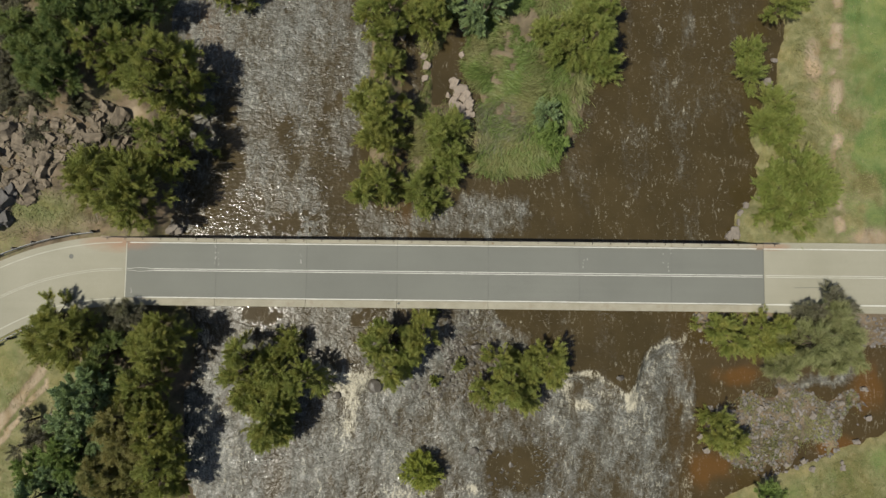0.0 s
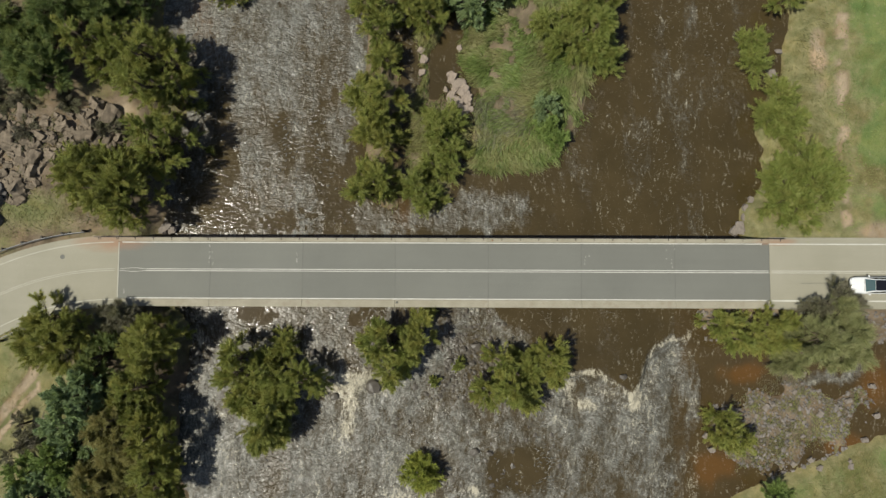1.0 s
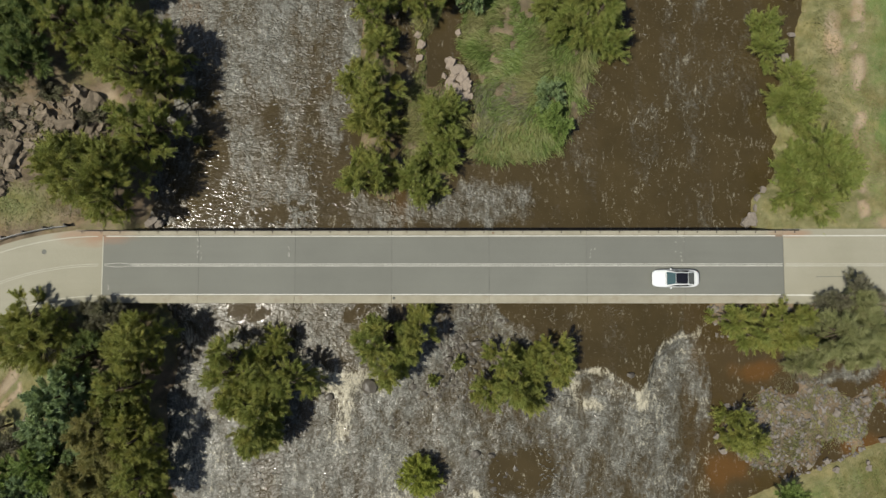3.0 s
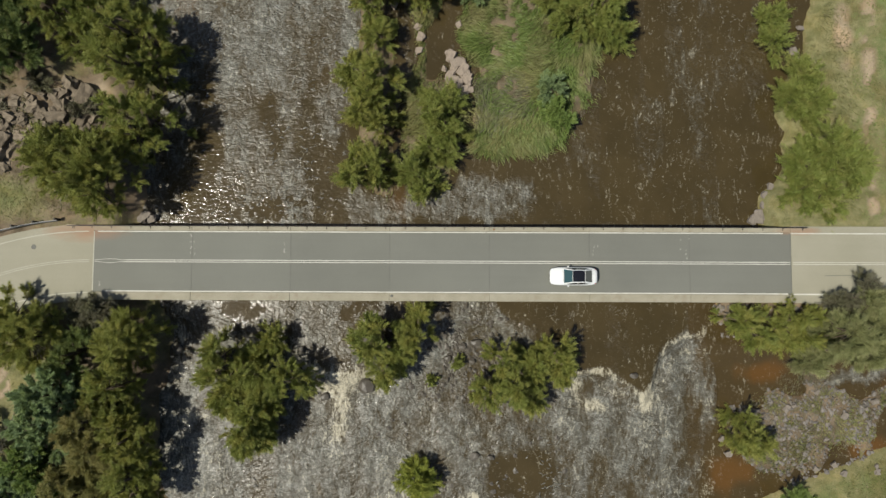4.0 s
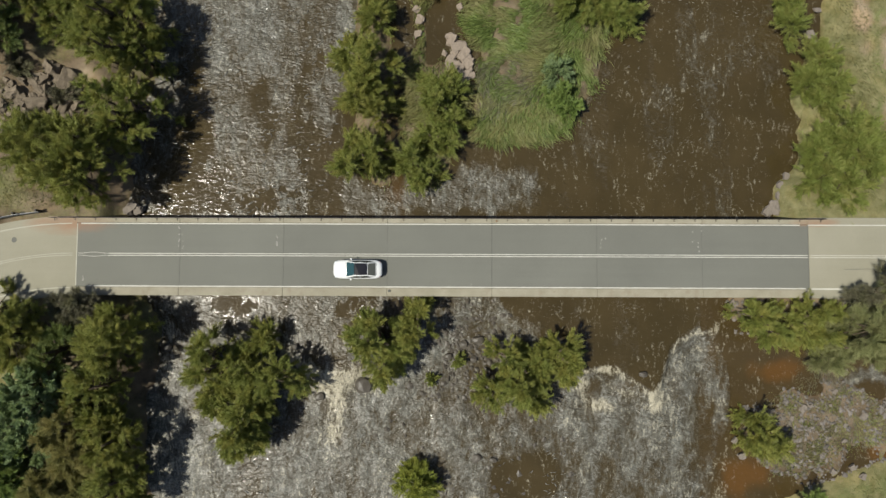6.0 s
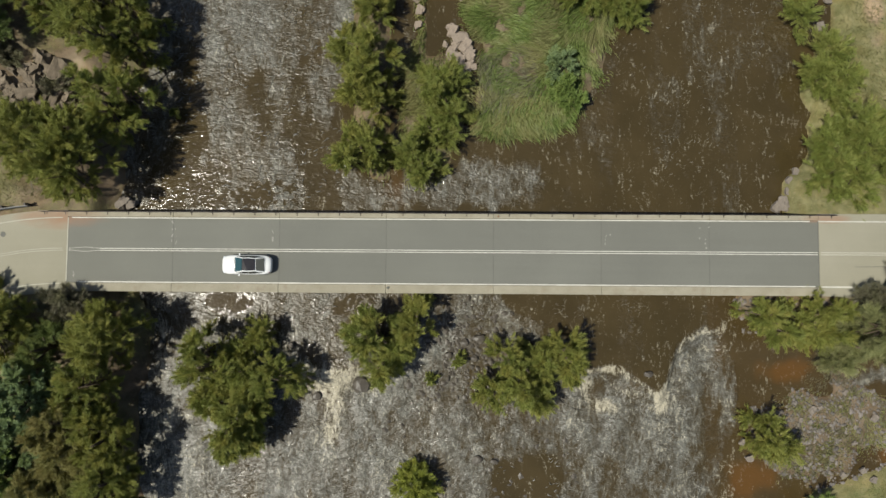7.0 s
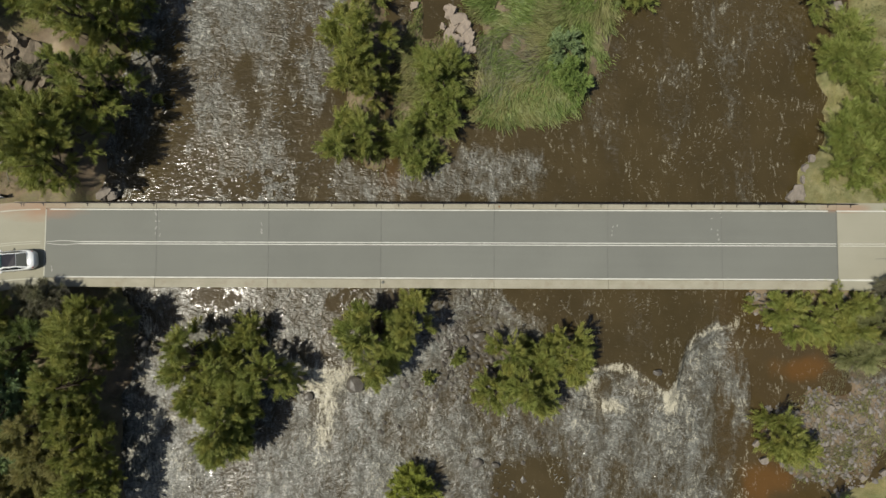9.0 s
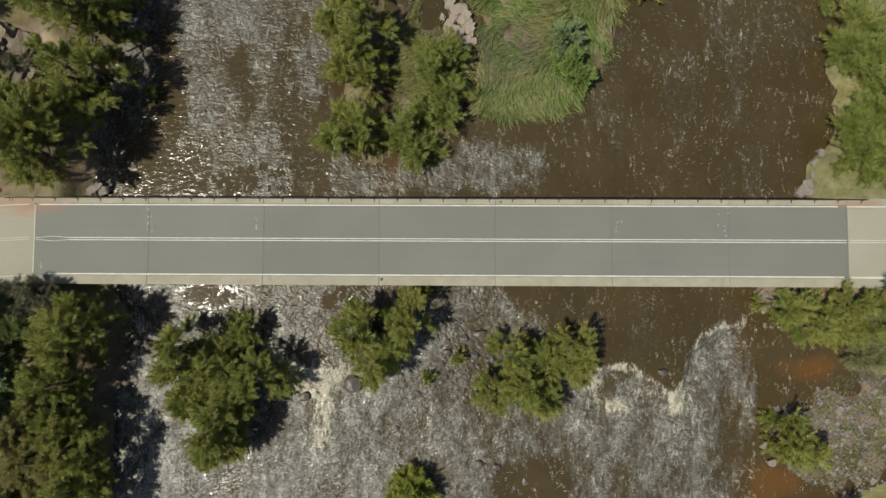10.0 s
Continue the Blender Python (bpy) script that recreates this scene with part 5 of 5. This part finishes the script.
def build_foam():
    r, out = np.random.default_rng(23), []
    for k in range(34):
        x, y, v = r.uniform(-27, -11.5), r.uniform(6, 44), r.uniform(0.8, 1.4)
        out.append((drift("wavelets", x, y, 26, 3.2, 4.5, 0.24, M_CREST, "short grey crests on the riffle", "waves", 300 + k), x, y, v, r.normal(0, 0.03)))
    for k in range(26):
        x, y, v = r.uniform(-24, 25), r.uniform(-24, -17), r.uniform(0.5, 0.9)
        out.append((drift("wavelets", x, y, 22, 3.0, 3.0, 0.24, M_CREST, "short grey crests in the rapids", "waves", 400 + k), x, y, v, r.normal(0, 0.05)))
    for k in range(20):
        x, y, v = r.uniform(19, 34), r.uniform(8, 40), r.uniform(0.5, 0.8)
        out.append((drift("foam_flecks", x, y, 12, 1.6, 5.0, 0.15, M_FOAM, "thin flecks of foam on the brown glide", "foam", 500 + k), x, y, v, r.normal(0, 0.02)))
    for k in range(7):
        x, y, v = r.uniform(10, 27), r.uniform(-6, -4.5), r.uniform(0.06, 0.12)
        out.append((drift("foam_flecks", x, y, 9, 1.2, 1.6, 0.14, M_FOAM, "thin flecks of foam above the lip", "foam", 600 + k), x, y, v, r.normal(0, 0.02)))
    return out


build_bridge()
build_railing()
build_roads()
guard_rail("guard_rail", 3.0, 34.0, 4.25, 1, "galvanised guard rail on dark posts round the bend")
guard_rail("guard_rail", 11.5, 34.0, -4.9, -1, "galvanised guard rail on dark posts inside the bend")
build_trees()
blade_field("reed_bed", REED_BED, 62000, 0.6, 1.5, M_REED, "dense bed of green reeds bent by the current", 0.065, 1.2, 0.38)
blade_field("straw_tussock", [(9.8, 21.5), (12.2, 21.6), (13.2, 25.6), (11.2, 26.6), (10.2, 24)], 3600, 0.6, 1.3, M_STRAW, "pale straw-coloured tussock in the reed bed", 0.06, 1.0)
blade_field("straw_drift", [(3.4, 12.4), (7.8, 12), (11, 13), (10.6, 16.4), (7.4, 16.4), (5, 14.4)], 7000, 0.7, 1.5, M_YELLOW, "yellowing reeds combed over by the current", 0.065, 1.3)
blade_field("bent_stems", [(3.6, 15.4), (5.4, 14.6), (10, 16.4), (10.6, 19), (8.8, 20.8), (4.4, 20.6)], 5200, 0.8, 1.7, M_TWIG, "flattened grey reed stems", 0.05, 1.4, 0.35)
blade_field("straw_fringe", [(-4, 14), (-2.4, 14.2), (-1.6, 18.6), (-2.6, 20)], 2000, 0.5, 1.0, M_STRAW, "dry brown sedge on the island strip", 0.05, 1.0)
blade_field("sedge_strip", STRIP_B, 15000, 0.5, 1.2, M_YELLOW, "pale yellowing sedge on the island strip", 0.07, 1.0, 0.32)
blade_field("reed_strip", STRIP_B, 9000, 0.4, 0.9, M_REED, "green reeds and grass on the island strip", 0.07, 0.9)
blade_field("reed_fringe", STRIP_A, 900, 0.4, 0.9, M_REED, "thin green reeds round the river trees", 0.07, 0.9)
blade_field("dry_grass", [(36, 4.4), (44, 4.4), (45, 36), (40.5, 36), (40.8, 27), (38, 20), (37.5, 12)], 9000, 0.2, 0.5, M_STRAW, "dry and green grass tufts on the eastern bank", 0.06, 0.8)
blade_field("paddock_grass", [(44, 4.6), (56, 4.6), (56, 38), (45, 38)], 9000, 0.12, 0.3, M_REED, "short green paddock grass", 0.06, 0.9)
blade_field("bank_grass", [(-53, 3), (-40, 5), (-36, 6), (-37, 12), (-46, 9), (-53, 6)], 6000, 0.2, 0.5, M_STRAW, "dry grass beside the road bend", 0.05, 0.8)
blade_field("crag_weeds", [(-52, 18.2), (-38.6, 18.6), (-36.2, 16.6), (-36.6, 12.6), (-44.8, 10.2), (-52, 6)], 9000, 0.25, 0.7, M_STRAW, "dry weeds in the clefts of the outcrop", 0.06, 0.8, 0.5)
blade_field("crag_twigs", [(-52, 18.2), (-38.6, 18.6), (-36.2, 16.6), (-36.6, 12.6), (-44.8, 10.2), (-52, 6)], 6000, 0.25, 0.8, M_TWIG, "grey dead stems in the clefts of the outcrop", 0.045, 0.9, 0.5)
blade_field("slope_grass", [(-54, 16), (-44, 18), (-46, 34), (-54, 34)], 7000, 0.2, 0.6, M_STRAW, "dry grass on the rocky slope", 0.05, 0.8)
blade_field("verge_grass", [(-53, -12), (-45, -10), (-42, -16), (-46, -28), (-54, -28)], 3000, 0.15, 0.4, M_STRAW, "dry grass below the road bend", 0.05, 0.8)
blade_field("bar_weeds", GRAVEL_BAR, 15000, 0.15, 0.45, M_YELLOW, "low olive weeds between the cobbles", 0.07, 0.9, 0.5)
blade_field("bar_twigs", GRAVEL_BAR, 17000, 0.15, 0.5, M_TWIG, "grey dead twigs and flood litter on the cobbles", 0.05, 1.3, 0.4)
blade_field("bar_sedge", [(36.8, -13.4), (38.5, -9), (41.5, -9), (43, -13.6), (38.6, -14.2)], 2600, 0.2, 0.6, M_TWIG, "grey sedge beside the small stream", 0.05, 1.0, 0.4)
blade_field("flat_grass", [(39.4, -26), (43.4, -22.3), (54, -19), (54, -30), (40, -30)], 6000, 0.15, 0.4, M_STRAW, "short dry grass beyond the gravel bar", 0.05, 0.8)
build_stones()


def dead_branch(x, y, rz):
    """A fallen forked limb, bleached grey."""
    bm = bmesh.new()
    z = zland(x, y)
    tube(bm, [(0, 0, 0.12), (0.9, 0.25, 0.3), (1.8, 0.1, 0.25), (2.6, 0.4, 0.1)], [0.08, 0.07, 0.05, 0.02], 6)
    tube(bm, [(0.9, 0.25, 0.3), (1.3, 0.8, 0.45), (1.9, 1.1, 0.3)], [0.05, 0.035, 0.015], 5)
    tube(bm, [(1.8, 0.1, 0.25), (2.2, -0.4, 0.3), (2.5, -0.7, 0.15)], [0.04, 0.03, 0.012], 5)
    ob = part("dead_branch", bm, M_BRANCH, None, "", True)
    ob.matrix_basis = pose(x, y, z, 0, 0, rz)
    return tagged(ob, "bleached grey forked dead branch on dry grass", "branch")


dead_branch(-41.6, 7.6, -35)
dead_branch(-40.4, 6.9, 15)
dead_branch(-46.0, -18.6, 60)
road_patch = part("road_patch", tube(bmesh.new(), [(-43.2, 1.3, -0.02), (-43.2, 1.3, 0.004)], [0.28, 0.27], 14), M_JOINT)
tagged(road_patch, "small dark round cover set in the road", "cover")
CAR, WHEELS = build_car()
FOAM = build_foam()


def motions():
    # the car's way: straight over the bridge, then into the bend
    keys = [(0, 58.6), (0.5, 53.3), (1, 47.75), (1.5, 41.85), (2, 36.35), (2.5, 30.58), (4, 13.93), (4.5, 8.25), (5, 2.92), (5.5, -2.71),
            (7, -18.65), (7.5, -24.15), (8, -29.17), (8.5, -34.5), (9, -39.6), (9.5, -44.4), (10, -49.0)]
    rows = []
    for t, x in keys:
        if x > -37:
            rows.append((t, pose(x, float(np.interp(t, [7, 8, 8.5], [-1.58, -1.66, -1.7])), 0.006)))
        else:
            px, py = road_xy(-37 - x, -1.8)
            rows.append((t, pose(px, py, 0.006, 0, 0, math.degrees((-37 - x) / R_ARC))))
    walk(CAR, rows)
    ts, xs = [k[0] for k in keys], [k[1] for k in keys]
    for wheel, x, s in WHEELS:
        turn = []
        for f in range(0, 301):
            run = xs[0] - np.interp(f / 30, ts, xs)
            turn.append((f / 30, pose(x, s * 0.84, 0.325, 0, -math.degrees(run / 0.325) % 360, 0)))
        walk(wheel, turn)
    for ob, x, y, v, w in FOAM:
        rows = []
        for t in np.linspace(0, 10, 11):
            px, py = x + w * t, y - v * t
            rows.append((float(t), pose(px, py, float(water_level(np.array(px), np.array(py))) + 0.03, 0, 0, 6 * w * t)))
        walk(ob, rows)


motions()
